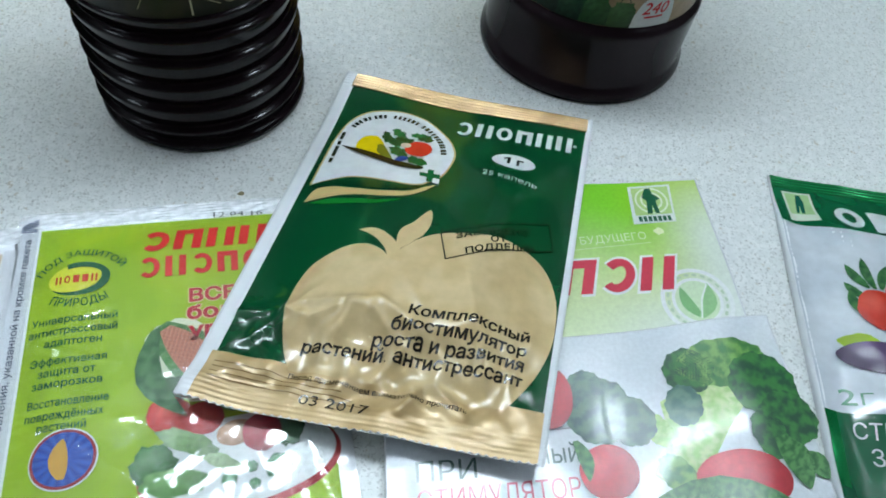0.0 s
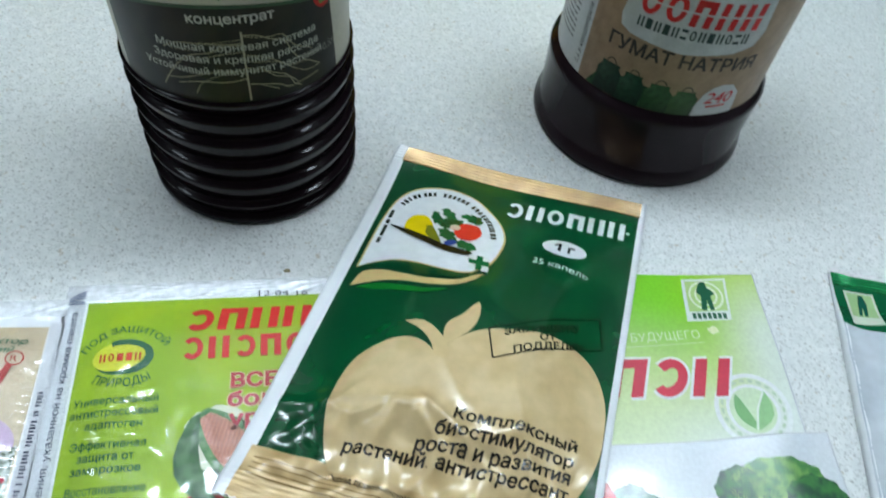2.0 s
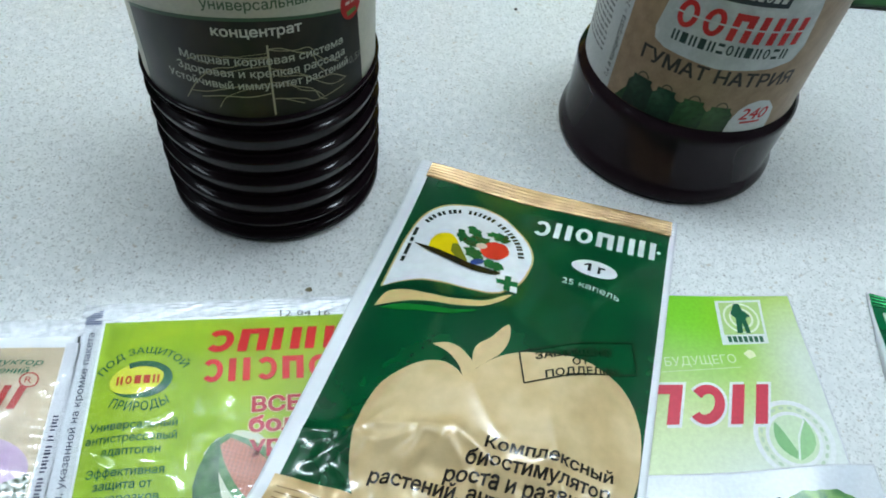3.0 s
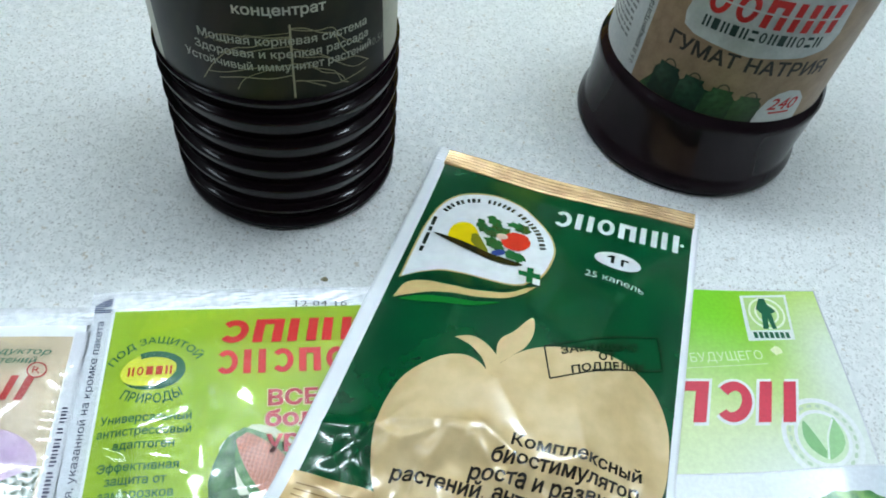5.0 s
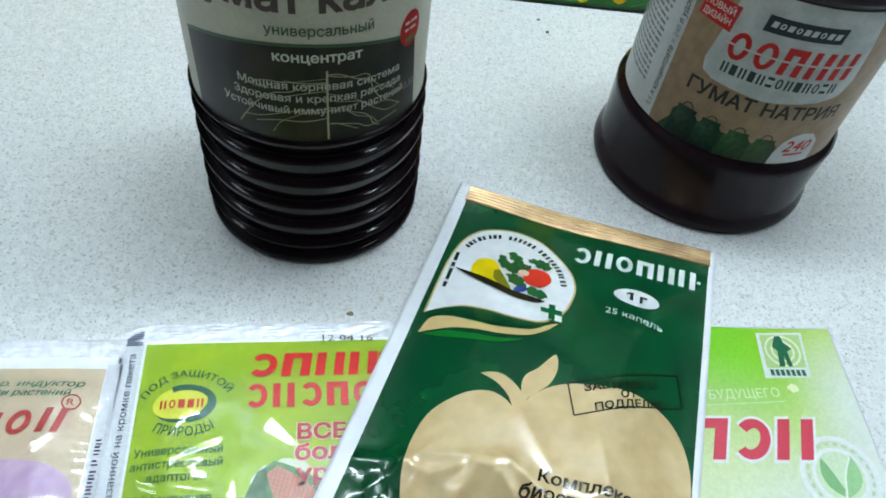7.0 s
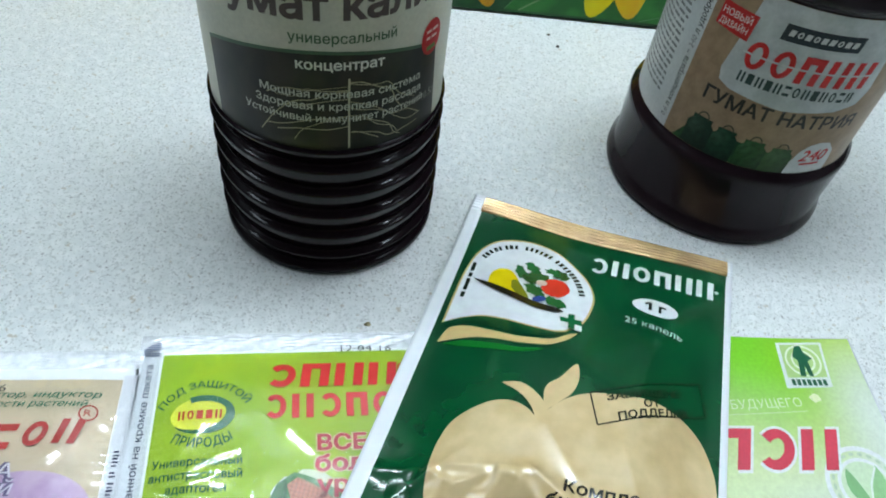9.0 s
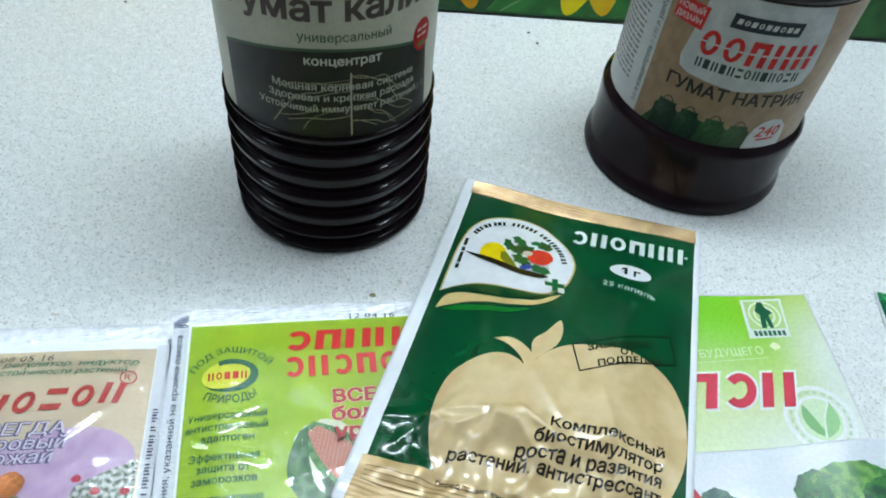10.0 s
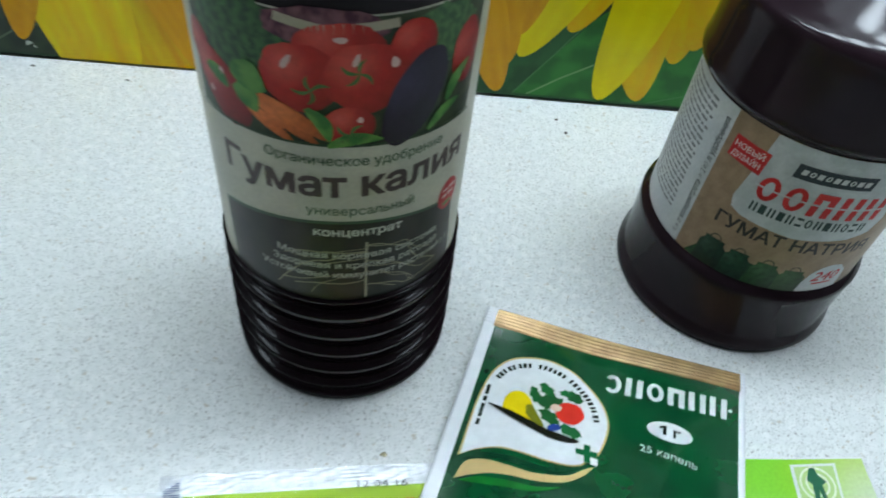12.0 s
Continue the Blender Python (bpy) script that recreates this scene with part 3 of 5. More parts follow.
def tall_bottle():
    ob = thing("ribbed_bottle", -0.0500, 0.2530, 0, "tall dark brown ribbed plastic bottle with a vegetable label", "bottle", "bottles")
    rows = [(0.0, 0.0016), (0.022, 0.0012), (0.0325, 0.0), (0.0347, 0.0004), (0.0357, 0.0014), (0.0357, 0.0032), (0.0350, 0.0040)]
    for z0, z1, r in ((0.0042, 0.0105, 0.0353), (0.0105, 0.0195, 0.0353), (0.0195, 0.0283, 0.0352), (0.0283, 0.0373, 0.0351), (0.0373, 0.0462, 0.0350), (0.0462, 0.0530, 0.0348)):
        for s, k in ((0.03, -0.0014), (0.14, -0.0011), (0.34, -0.0006), (0.60, 0.0000), (0.80, 0.0005), (0.91, 0.0007), (0.955, 0.0004), (0.99, -0.0009)):
            rows.append((r + k, z0 + (z1 - z0) * s))
    rows += [(0.0342, 0.0536), (0.0343, 0.1395), (0.0341, 0.1425), (0.0325, 0.150), (0.0290, 0.158), (0.0230, 0.166), (0.0165, 0.172), (0.0145, 0.175), (0.0145, 0.178)]
    v, f = lathe(rows, 128)
    link_mesh("body", v, f, M_DARK, ob, "glossy dark brown ribbed plastic", True)
    cap = [(0.0, 0.1775), (0.0175, 0.1775), (0.0180, 0.1785), (0.0180, 0.196), (0.0172, 0.198), (0.0, 0.1984)]
    v, f = lathe(cap, 48)
    link_mesh("cap", v, f, M_CAP, ob, "black screw cap", True)
    R = 0.03445

    def lay(x, y, h):
        a = x / 1000 / R
        r = R + h
        return np.stack([r * np.sin(a), -r * np.cos(a), y / 1000 + 0 * x], 1)

    pr = Print(ob, lay, M_LABEL, 2.0, 0.000045)
    D = lambda deg: math.radians(deg) * R * 1000  # noqa: E731
    cream = rgb(188, 186, 168)
    pr.thing = pr.patch("label", D(-172), 52.6, D(172), 138.6, mottled(cream, rgb(180, 179, 163), 30, 2), 0, 120, 30, label="cream paper label")
    dark = mottled(rgb(22, 24, 20), rgb(38, 36, 28), 16, 3)
    wave = [(D(-49), 52.8)] + [(D(a), 77.2 + 6.2 * math.sin(math.radians((a + 49) / 117 * 180)) ** 0.8) for a in range(-49, 70, 6)] + [(D(69), 52.8)]
    pr.poly("dark_field", wave, dark, 1, label="near-black lower field of the label")
    lip = [(D(a), 77.2 + 6.2 * math.sin(math.radians((a + 49) / 117 * 180)) ** 0.8) for a in range(-49, 70, 6)]
    pr.poly("green_rim", strip(lip, 1.0), rgb(58, 84, 62), 2)
    # the picture of vegetables
    low = [(D(a), 106.2 + 1.4 * math.cos(math.radians((a - 8) * 1.4))) for a in range(-53, 72, 5)]
    pr.poly("picture", low + [(D(71), 138.2), (D(-53), 138.2)], mottled(rgb(22, 40, 22), rgb(50, 62, 34), 9, 5), 1, label="picture of vegetables")
    pr.poly("picture_rim", strip(low, 0.7), rgb(40, 62, 40), 8)
    red, wine, glint = rgb(186, 28, 16), rgb(160, 24, 22), (0.30, 0.16, 0.12)

    def fruit(deg, z, rx, ry, color, level, turn=0, rough=0.03, seed=0, grain=0.08):
        pr.poly("vegetable", blob(D(deg), z, rx, ry, turn, 30, rough, 5, seed), shaded(color, glint, D(deg), z, max(rx, ry), grain=grain, size=4, seed=seed), level, edge=1.6)

    pr.poly("leafy_green", blob(D(-27), 129, 12, 11, 0, 36, 0.12, 9, 3), mottled(rgb(28, 62, 36), rgb(58, 100, 54), 3, 12), 2, edge=1.2)
    pr.poly("leafy_green", blob(D(45), 131, 11, 7, 0, 36, 0.1, 9, 4), mottled(rgb(40, 76, 44), rgb(76, 112, 66), 3, 13), 2, edge=1.2)
    pr.poly("cabbage", blob(D(4), 135.5, 12.5, 4.4, 0, 30, 0.06, 7, 5), mottled(rgb(66, 26, 46), rgb(120, 76, 84), 4, 14), 3, edge=1.2)
    pr.poly("cabbage_rim", strip([(D(-12), 137), (D(4), 135.4), (D(28), 136.6)], 2.0), rgb(170, 160, 138), 4)
    fruit(8.3, 131, 9.5, 6.0, red, 4, 4, 0.04, 1)
    fruit(-4.7, 124, 8.6, 8.0, red, 5, 0, 0.05, 2)
    fruit(18.2, 124.6, 9.4, 8.2, rgb(190, 36, 26), 6, 0, 0.05, 3)
    fruit(34, 131.5, 5.2, 5.4, red, 7, 20, 0.02, 4)
    fruit(-37.5, 115, 6.5, 10.0, wine, 5, 38, 0.04, 5)
    fruit(-48, 122, 4, 6.0, wine, 4, 10, 0.04, 15)
    fruit(60, 124, 5, 8.0, wine, 4, 0, 0.04, 16)
    fruit(11.6, 113, 5.6, 5.0, rgb(186, 40, 30), 8, 0, 0.03, 6)
    pr.poly("aubergine", blob(D(36), 118, 6.4, 12.5, -24, 30, 0.03, 3, 7), shaded(rgb(34, 20, 48), (0.06, 0.05, 0.09), D(36), 118, 12, grain=0.1, size=5), 8, edge=1.5)
    for i, (x0, z0, x1, z1, w) in enumerate(((-24, 117.5, 1, 107.5, 4.2), (-20, 118, 6, 108.5, 4.0), (-27, 114.5, -8, 107.2, 3.4))):
        pr.poly("carrot", leaf(D(x0), z0, D(x1), z1, w, 0.03, 8), shaded(rgb(206, 104, 40), (0.15, 0.1, 0.05), D((x0 + x1) / 2), (z0 + z1) / 2, 8, grain=0.15, size=2, seed=i), 7 + i % 2, edge=1.5)
    for i, (x0, z0, x1, z1, w) in enumerate(((-31, 122, -17, 119, 7.5), (-30, 118, -21, 113, 6), (-44, 119, -33, 116, 4.2), (-3, 117, 5, 108.5, 3.6), (4, 107.4, 24, 109, 3.4), (50, 114, 62, 122, 3.6), (42, 108, 58, 113, 3.0))):
        pr.poly("leaf", leaf(D(x0), z0, D(x1), z1, w, 0.12, 8), mottled(rgb(44, 104, 40), rgb(92, 144, 62), 9, 20 + i), 9, edge=1.4)
    for i, (deg, z, rx, ry, turn) in enumerate(((-9, 127.5, 0.7, 2.0, -30), (14, 129.0, 0.6, 1.6, -20), (27, 128.0, 0.9, 1.3, 10), (15.5, 114.6, 0.6, 0.8, 0), (-36, 119.5, 0.6, 0.9, 20), (-43, 113.0, 0.5, 0.9, 30), (9, 133.5, 1.4, 0.7, 0))):
        pr.poly("print_glint", blob(D(deg), z, rx, ry, turn, 14, 0.15, 3, i), rgb(214, 176, 168), 9, edge=1.0)
    for i, (deg, z, turn) in enumerate(((-1, 121.5, 20), (15, 126.0, 70), (12, 110.5, -30))):
        for k in range(4):
            t = math.radians(turn + 80 * k)
            pr.poly("tomato_stalk", leaf(D(deg), z, D(deg) + 4.2 * math.cos(t), z + 3.6 * math.sin(t), 0.9, 0.2, 6), rgb(74, 108, 52), 9, edge=1.2)
    # writing
    grn, brown = rgb(66, 92, 66), rgb(74, 62, 60)
    pr.text("writing", "Органическое удобрение", D(-20.5), 101.7, D(51), 2.6, grn, 3, bold=0.012)
    pr.text("writing", "Гумат калия", D(-41.5), 91.6, D(66), 7.3, brown, 3, y1=93.0, bold=0.03)
    pr.text("writing", "универсальный", D(-5.5), 86.0, D(39), 2.7, grn, 3, bold=0.012)
    pr.text("writing", "концентрат", D(-3), 78.6, D(34), 2.7, rgb(196, 196, 186), 3, bold=0.02)
    pale = rgb(176, 178, 166)
    pr.text("writing", "Мощная корневая система", D(-19.5), 70.2, D(54), 2.3, pale, 5, bold=0.012)
    pr.text("writing", "Здоровая и крепкая рассада", D(-22), 66.4, D(55), 2.3, pale, 5, bold=0.012)
    pr.text("writing", "Устойчивый иммунитет растений", D(-28), 62.6, D(57), 2.3, pale, 5, bold=0.012)
    pr.text("writing", "0,5л", D(58), 62.0, D(67), 2.4, rgb(120, 124, 112), 5)
    root = rgb(150, 146, 120)
    pr.poly("root", strip([(D(18.7), 76), (D(18.6), 66), (D(18.7), 53.6)], 0.55), rgb(168, 164, 140), 4)
    rng = random.Random(5)
    for i in range(15):
        side = -1 if i % 2 else 1
        z, x = rng.uniform(59, 75), 18.7
        pts = [(D(x), z)]
        drop = rng.uniform(0.6, 2.3)
        for k in range(5):
            x += side * rng.uniform(3.0, 9.5)
            z -= drop * rng.uniform(-0.2, 1.8) * (0.5 + 0.45 * k)
            if z < 53.5 or abs(x - 10) > 56:
                break
            pts.append((D(x), z))
        if len(pts) > 2:
            pr.poly("root", strip(bend(pts, 4), rng.uniform(0.16, 0.34)), root, 4)
    pr.poly("badge", blob(D(60.5), 81, 4.2, 5.2, 0, 28), rgb(172, 34, 34), 4, label="round red badge")
    pr.bars("badge_writing", D(56.5), 80, D(65), 84, 2, 0.8, rgb(214, 200, 190), 5, 3)
    pr.poly("badge_stripe", [(D(57.5), 77.2), (D(64), 77.4), (D(63), 78.8), (D(57), 78.6)], rgb(90, 120, 60), 5)
    pr.bars("side_writing", D(-160), 60, D(-75), 132, 20, 0.8, rgb(90, 92, 84), 2, 7)
    return ob


tall_bottle()


# ---- the squat barrel bottle ----
def squat_bottle():
    ob = thing("barrel_bottle", 0.0964, 0.2952, 0, "squat dark plum plastic bottle with a kraft-paper label", "bottle", "bottles")
    rows = [(0.0, 0.002), (0.032, 0.0014), (0.0405, 0.0), (0.0420, 0.0006), (0.0424, 0.0020), (0.0421, 0.0044), (0.0409, 0.0062), (0.0404, 0.0078),
            (0.0408, 0.0200), (0.0410, 0.0278), (0.0412, 0.0296), (0.0408, 0.0312), (0.0392, 0.0322), (0.0385, 0.0330), (0.0385, 0.0905), (0.0393, 0.0915), (0.0408, 0.0928),
            (0.0411, 0.0945), (0.0408, 0.0965), (0.0404, 0.100), (0.0402, 0.113), (0.0404, 0.1165), (0.0408, 0.1182), (0.0405, 0.1200), (0.0392, 0.1212), (0.0365, 0.1222), (0.0330, 0.1240), (0.0270, 0.1275), (0.0200, 0.1310), (0.0180, 0.1330), (0.0180, 0.136)]
    v, f = lathe(rows, 128)
    link_mesh("body", v, f, M_DARK2, ob, "glossy dark plum plastic", True)
    v, f = lathe([(0.0, 0.1355), (0.0210, 0.1355), (0.0215, 0.1365), (0.0215, 0.152), (0.0205, 0.1538), (0.0, 0.1542)], 48)
    link_mesh("cap", v, f, M_CAP, ob, "black screw cap", True)
    R = 0.0387

    def lay(x, y, h):
        a = x / 1000 / R
        r = R + h
        return np.stack([r * np.sin(a), -r * np.cos(a), y / 1000 + 0 * x], 1)

    pr = Print(ob, lay, M_LABEL, 2.0, 0.000045)
    D = lambda deg: math.radians(deg) * R * 1000  # noqa: E731
    kraft = mottled(rgb(166, 138, 110), rgb(150, 124, 98), 7, 3)
    white = rgb(206, 208, 208)
    pr.thing = pr.patch("label", D(-175), 33.2, D(175), 90.2, kraft, 0, 130, 24, label="brown kraft-look paper label")
    pr.patch("text_panel", D(-128), 33.25, D(-58), 90.15, mottled(white, rgb(196, 200, 202), 20, 4), 1, 30, 20, label="white panel of small print")
    pr.bars("small_writing", D(-104), 42, D(-70), 88, 22, 0.95, rgb(120, 122, 124), 2, 5)
    # the line that runs up the panel
    pts, faces, wide = letters("0,6 л концентрата = 240 л удобрения", 0.012)
    up = [(D(-60) - p[1] * 2.2, 36.5 + p[0] / wide * 49) for p in pts]
    pr.mesh("writing", up, faces, rgb(52, 54, 58), 3)
    # the bag-shaped white field
    bag = [(D(-38), 90.1), (D(-40), 78), (D(-43), 64), (D(-41.5), 60.2), (D(-36), 58.6), (D(-10), 57.0), (D(14), 58.6), (D(24), 61), (D(27), 66), (D(25.5), 78), (D(22), 90.1)]
    pr.poly("white_field", bag, mottled(white, rgb(188, 192, 192), 14, 6), 1, label="white bag-shaped field")
    pr.poly("red_flash", [(D(-54.5), 75.6), (D(-37.4), 74.6), (D(-36.4), 83), (D(-54), 83.4)], rgb(198, 44, 44), 2, label="small red flash")
    pr.text("writing", "НОВЫЙ", D(-53), 79.6, D(-38.5), 2.0, rgb(228, 214, 210), 3, bold=0.01)
    pr.text("writing", "ДИЗАЙН", D(-53), 76.3, D(-38.8), 2.0, rgb(228, 214, 210), 3, bold=0.01)
    pr.poly("dark_plate", [(D(-25.5), 79.2), (D(8), 79.6), (D(8.5), 84.6), (D(-25), 84.4)], rgb(44, 52, 58), 3, label="dark name plate")
    pr.blocks("name_mark", "sosossoss", D(-23.5), 81.0, D(6.5), 1.9, rgb(206, 206, 204), 4, lean=0.2, gap=0.3)
    pr.blocks("word_block", "oogii", D(-37), 67.3, D(22), 9.2, rgb(206, 44, 44), 4, lean=0.05, gap=0.22, label="red stencil block")
    pr.polys("stencil_cut", [[(D(-37), 71.6), (D(22), 71.6), (D(22), 72.2), (D(-37), 72.2)]], white, 5)
    pr.blocks("small_block", "isisihoisiohi", D(-35), 62.4, D(19), 3.6, rgb(48, 66, 64), 4, gap=0.3, label="dark stencil block")
    pr.text("writing", "ГУМАТ НАТРИЯ", D(-45), 52.0, D(30), 4.7, rgb(56, 50, 46), 3, bold=0.025)
    # four green cans
    for i, (a, w, h, c) in enumerate(((-40, 9.5, 13.5, (22, 56, 40)), (-27, 8.5, 13, (26, 66, 46)), (-13, 9.0, 12, (40, 82, 44)), (0.5, 9.0, 11, (48, 84, 40)))):
        x, z = D(a), 33.3
        body = [(x - w / 2, z), (x + w / 2, z), (x + w / 2, z + h * 0.66), (x + w * 0.36, z + h * 0.78), (x + w * 0.36, z + h * 0.9), (x - w * 0.36, z + h * 0.9), (x - w * 0.36, z + h * 0.78), (x - w / 2, z + h * 0.66)]
        pr.poly("can_picture", body, shaded(rgb(*c), (0.05, 0.07, 0.05), x, z + h / 2, w * 0.7, grain=0.25, size=3, seed=i), 2 + i % 2, edge=1.5)
        pr.poly("can_handle", strip(arc_points(x, z + h * 0.86, w * 0.2, 0, 180, 12, w * 0.26), 0.45), rgb(70, 72, 56), 4)
    pr.poly("shrub_picture", [(D(-52), 33.3), (D(9), 33.3), (D(8), 39), (D(-6), 41), (D(-30), 43), (D(-46), 40)], mottled(rgb(24, 58, 38), rgb(40, 84, 42), 5, 9), 1)
    pr.poly("white_dome", [(D(6.5), 33.3), (D(7), 38), (D(9.5), 42.6), (D(13), 45.0), (D(18), 46.2), (D(24), 45.6), (D(29), 42), (D(30.5), 37), (D(30.5), 33.3)], white, 4, label="white dome with red figures")
    pr.text("writing", "240", D(11.2), 38.6, D(26), 4.6, rgb(196, 36, 44), 6, bold=0.015, shear=0.15)
    pr.poly("underline", [(D(13), 36.8), (D(24), 37.0), (D(24), 37.8), (D(13), 37.6)], rgb(196, 36, 44), 6)
    pr.bars("side_writing", D(60), 40, D(150), 86, 14, 0.9, rgb(90, 76, 60), 2, 9)
    return ob


squat_bottle()


# ---- the pouches on the worktop ----
def laid(face, lean, rise):
    """How a flat pouch lies: lean shears it sideways, rise turns its rows; face(u, v) is its height, u and v in millimetres from its top corner."""
    def lay(x, y, h):
        v = -y
        return np.stack([(x - lean * v) / 1000, -(v - rise * x) / 1000, face(x, v) + h], 1)
    return lay


def apple_pouch():
    """The foil pouch with the golden apple, lying on its neighbours."""
    ob = thing("foil_pouch", 0.0022, 0.2588, -12.9, "green and gold foil pouch with an apple, over other packets", "pouch", "garden pouches")
    W, H = 93.2, 139.2

    def base(u, v):
        return 0.0017 + 0.0088 * v / 140

    def face(u, v):
        e = smooth((u - 3) / 32) * smooth((90 - u) / 27) * smooth((v - 5) / 72) * smooth((124.5 - v) / 19)
        z = base(u, v) + 0.0006 + 0.0084 * e
        low = smooth((v - 96) / 22) * smooth((139 - v) / 10)
        z = z + 0.0011 * low * smooth((u - 3) / 8) * smooth((90 - u) / 8) * waves(u, v, 16, 3, 2)
        z = z + 0.00022 * waves(u, v, 26, 8, 1) * smooth(v / 20) * smooth((u - 2) / 10) * smooth((91 - u) / 10)
        # folds gathered at the foot
        for a, b, w, hgt in (((8, 122), (26, 100), 1.8, 0.0007), ((30, 124), (36, 104), 1.6, 0.0008), ((44, 128), (58, 108), 1.7, 0.0010), ((76, 124), (60, 84), 2.2, 0.0009), ((80, 122), (86, 100), 1.6, 0.0006), ((20, 108), (44, 104), 1.6, 0.0007), ((40, 103), (74, 124), 1.5, 0.0010), ((54, 134), (60, 122), 1.5, 0.0012)):
            z = z + ridge(u, v, a, b, w * 1.0, hgt * 1.25)
        # the ridge where the contents end, and the lifted corner
        edge = ((3, 112), (16, 110), (24, 112.5), (33, 107.5), (40, 107), (48, 114), (60, 123), (73, 131))
        for a, b in zip(edge, edge[1:]):
            z = z + ridge(u, v, a, b, 1.5, 0.0011)
        z = z + ridge(u, v, (41, 89), (56, 108), 3.0, 0.0007)
        z = z + 0.0022 * smooth((46 - u) / 46) * smooth((32 - v) / 32) + 0.0008 * smooth((v + 2) / 10) * smooth((14 - v) / 10) * np.cos(u / 13.0)
        # crimped seals at head and foot
        z = z + 0.0002 * np.sin(2 * np.pi * v / 1.5) * (smooth((7.8 - v) / 0.8) + 0.35 * smooth((v - 131) / 1.5) * (0.35 + 0.65 * smooth((34 - u) / 20)))
        z = z + 0.0012 * smooth((v - 128) / 8) * waves(u, 0 * v, 46, 5, 2)
        return z

    lay = laid(face, 0.03, 0.04)
    rows = -np.unique(np.concatenate([np.arange(-0.8, 8.5, 0.35), np.arange(8.5, 126.5, 1.4), np.arange(126.5, H, 0.35), [H]]))

    def saw(x, y):
        return x, y - 0.9 * np.abs(((x / 2.1) % 1) * 2 - 1) * (y < -H + 0.4)

    under = lambda x, y: np.concatenate([lay(x, y, 0)[:, :2], np.minimum(base(x, -y) - 0.0004, face(x, -y) - 0.0012)[:, None]], 1)  # noqa: E731
    sunk = lambda x, y: -0.0005 * smooth((x - 3.0) / 1.5) * smooth((91.6 - x) / 1.2) * smooth((139.0 + y) / 1.0) * smooth((0.4 - y) / 0.6)  # noqa: E731
    closed_sheet("film", lambda x, y, h: lay(*saw(x, y), sunk(x, y)), W, H, 92, 0, under, M_WHITEFILM, ob, "white margin of the foil film", rows=rows, x0=-0.8)
    pr = Print(ob, lay, M_FOIL, 1.1)
    green, deep, gold = rgb(2, 76, 40), rgb(1, 58, 33), rgb(206, 178, 128)
    strip_gold = mottled(rgb(164, 130, 86), rgb(190, 156, 106), 12, 4)
    pr.thing = pr.patch("green_field", 3.8, -7.6, 91.0, -126.5, mottled(green, rgb(1, 66, 36), 30, 5), 0, 100, 130, label="deep green glossy print")
    pr.patch("head_seal", 3.2, 0.4, 91.4, -8.0, strip_gold, 1, 60, 32, parent=ob, material=M_GOLD, label="crimped gold seal")
    pr.patch("foot_band", 2.6, -125.0, 91.4, -139.0, mottled(rgb(192, 162, 112), rgb(204, 176, 128), 14, 6), 1, 120, 56, parent=ob, material=M_PALE_GOLD, edge=saw, label="crumpled gold band with a sawtooth edge")
    # the apple
    ap = bend([(40.9, -87.4), (45.7, -81.0), (52, -76.9), (61.5, -74.4), (74, -73.2), (84, -76.8), (89.4, -86.5), (90.8, -98), (90, -107), (86.6, -117), (81, -126.4)], 6)
    ap += bend([(23.5, -126.4), (20.2, -121), (17.4, -112.5), (16.9, -103.5), (18.9, -94.5), (25.2, -88), (31.5, -85.8), (36.8, -87), (40.7, -90.4)], 6)
    pr.poly("apple", ap, mottled(rgb(216, 192, 146), rgb(206, 180, 132), 25, 7), 2, label="matt gold apple", edge=1.1)
    pr.poly("apple_stalk", bend([(28.4, -80.4), (32, -79.3), (35.6, -79.9), (39.4, -82.4), (42.4, -86.0), (43.6, -90.5), (40, -90.0), (37.4, -86.0), (33.4, -82.6), (28.4, -80.5)]), rgb(212, 186, 138), 3)
    pr.poly("apple_leaf", bend([(41.2, -86.6), (39.9, -80.6), (40.6, -77.2), (43.2, -74.2), (46.9, -68.2), (48.4, -73.0), (47.4, -78.2), (44.6, -82.2), (41.4, -86.4)]), rgb(212, 186, 138), 3)
    # emblem
    arch = bend([(6.2, -59.4), (6.2, -47.4), (6.6, -36.4), (8.4, -26.6), (12.6, -20.4), (19.4, -17.4), (26.4, -16.8), (34.2, -19.2), (40.5, -24.1), (45.0, -29.5), (47.7, -36.4), (47.6, -43.4), (45.8, -50.4), (41.4, -55.6)])
    hem = bend([(41.4, -55.6), (37.7, -56.9), (30.7, -57.1), (23.1, -55.6), (16.8, -54.8), (11.0, -56.4), (6.2, -59.4)])
    dome = arch + hem[1:-1]
    grow = [(26.5 + (x - 26.5) * 1.03, -40 + (y + 40) * 1.03) for x, y in dome]
    pr.poly("emblem_rim", grow, rgb(196, 168, 112), 1)
    pr.poly("emblem", dome, rgb(224, 228, 230), 2, label="white round-topped emblem")
    pr.poly("emblem_hill", bend([(14.6, -40.4), (14.4, -36.0), (16.2, -32.8), (19.6, -32.2), (22.4, -34.6), (25.0, -39.4), (28.4, -45.0), (22, -43.2)]), rgb(226, 200, 14), 3)
    pr.poly("emblem_hill_shade", bend([(21.6, -37.4), (23.4, -37.0), (26.0, -40.6), (28.6, -45.2), (25.2, -44.2), (22.2, -41.0)]), rgb(120, 122, 30), 4)
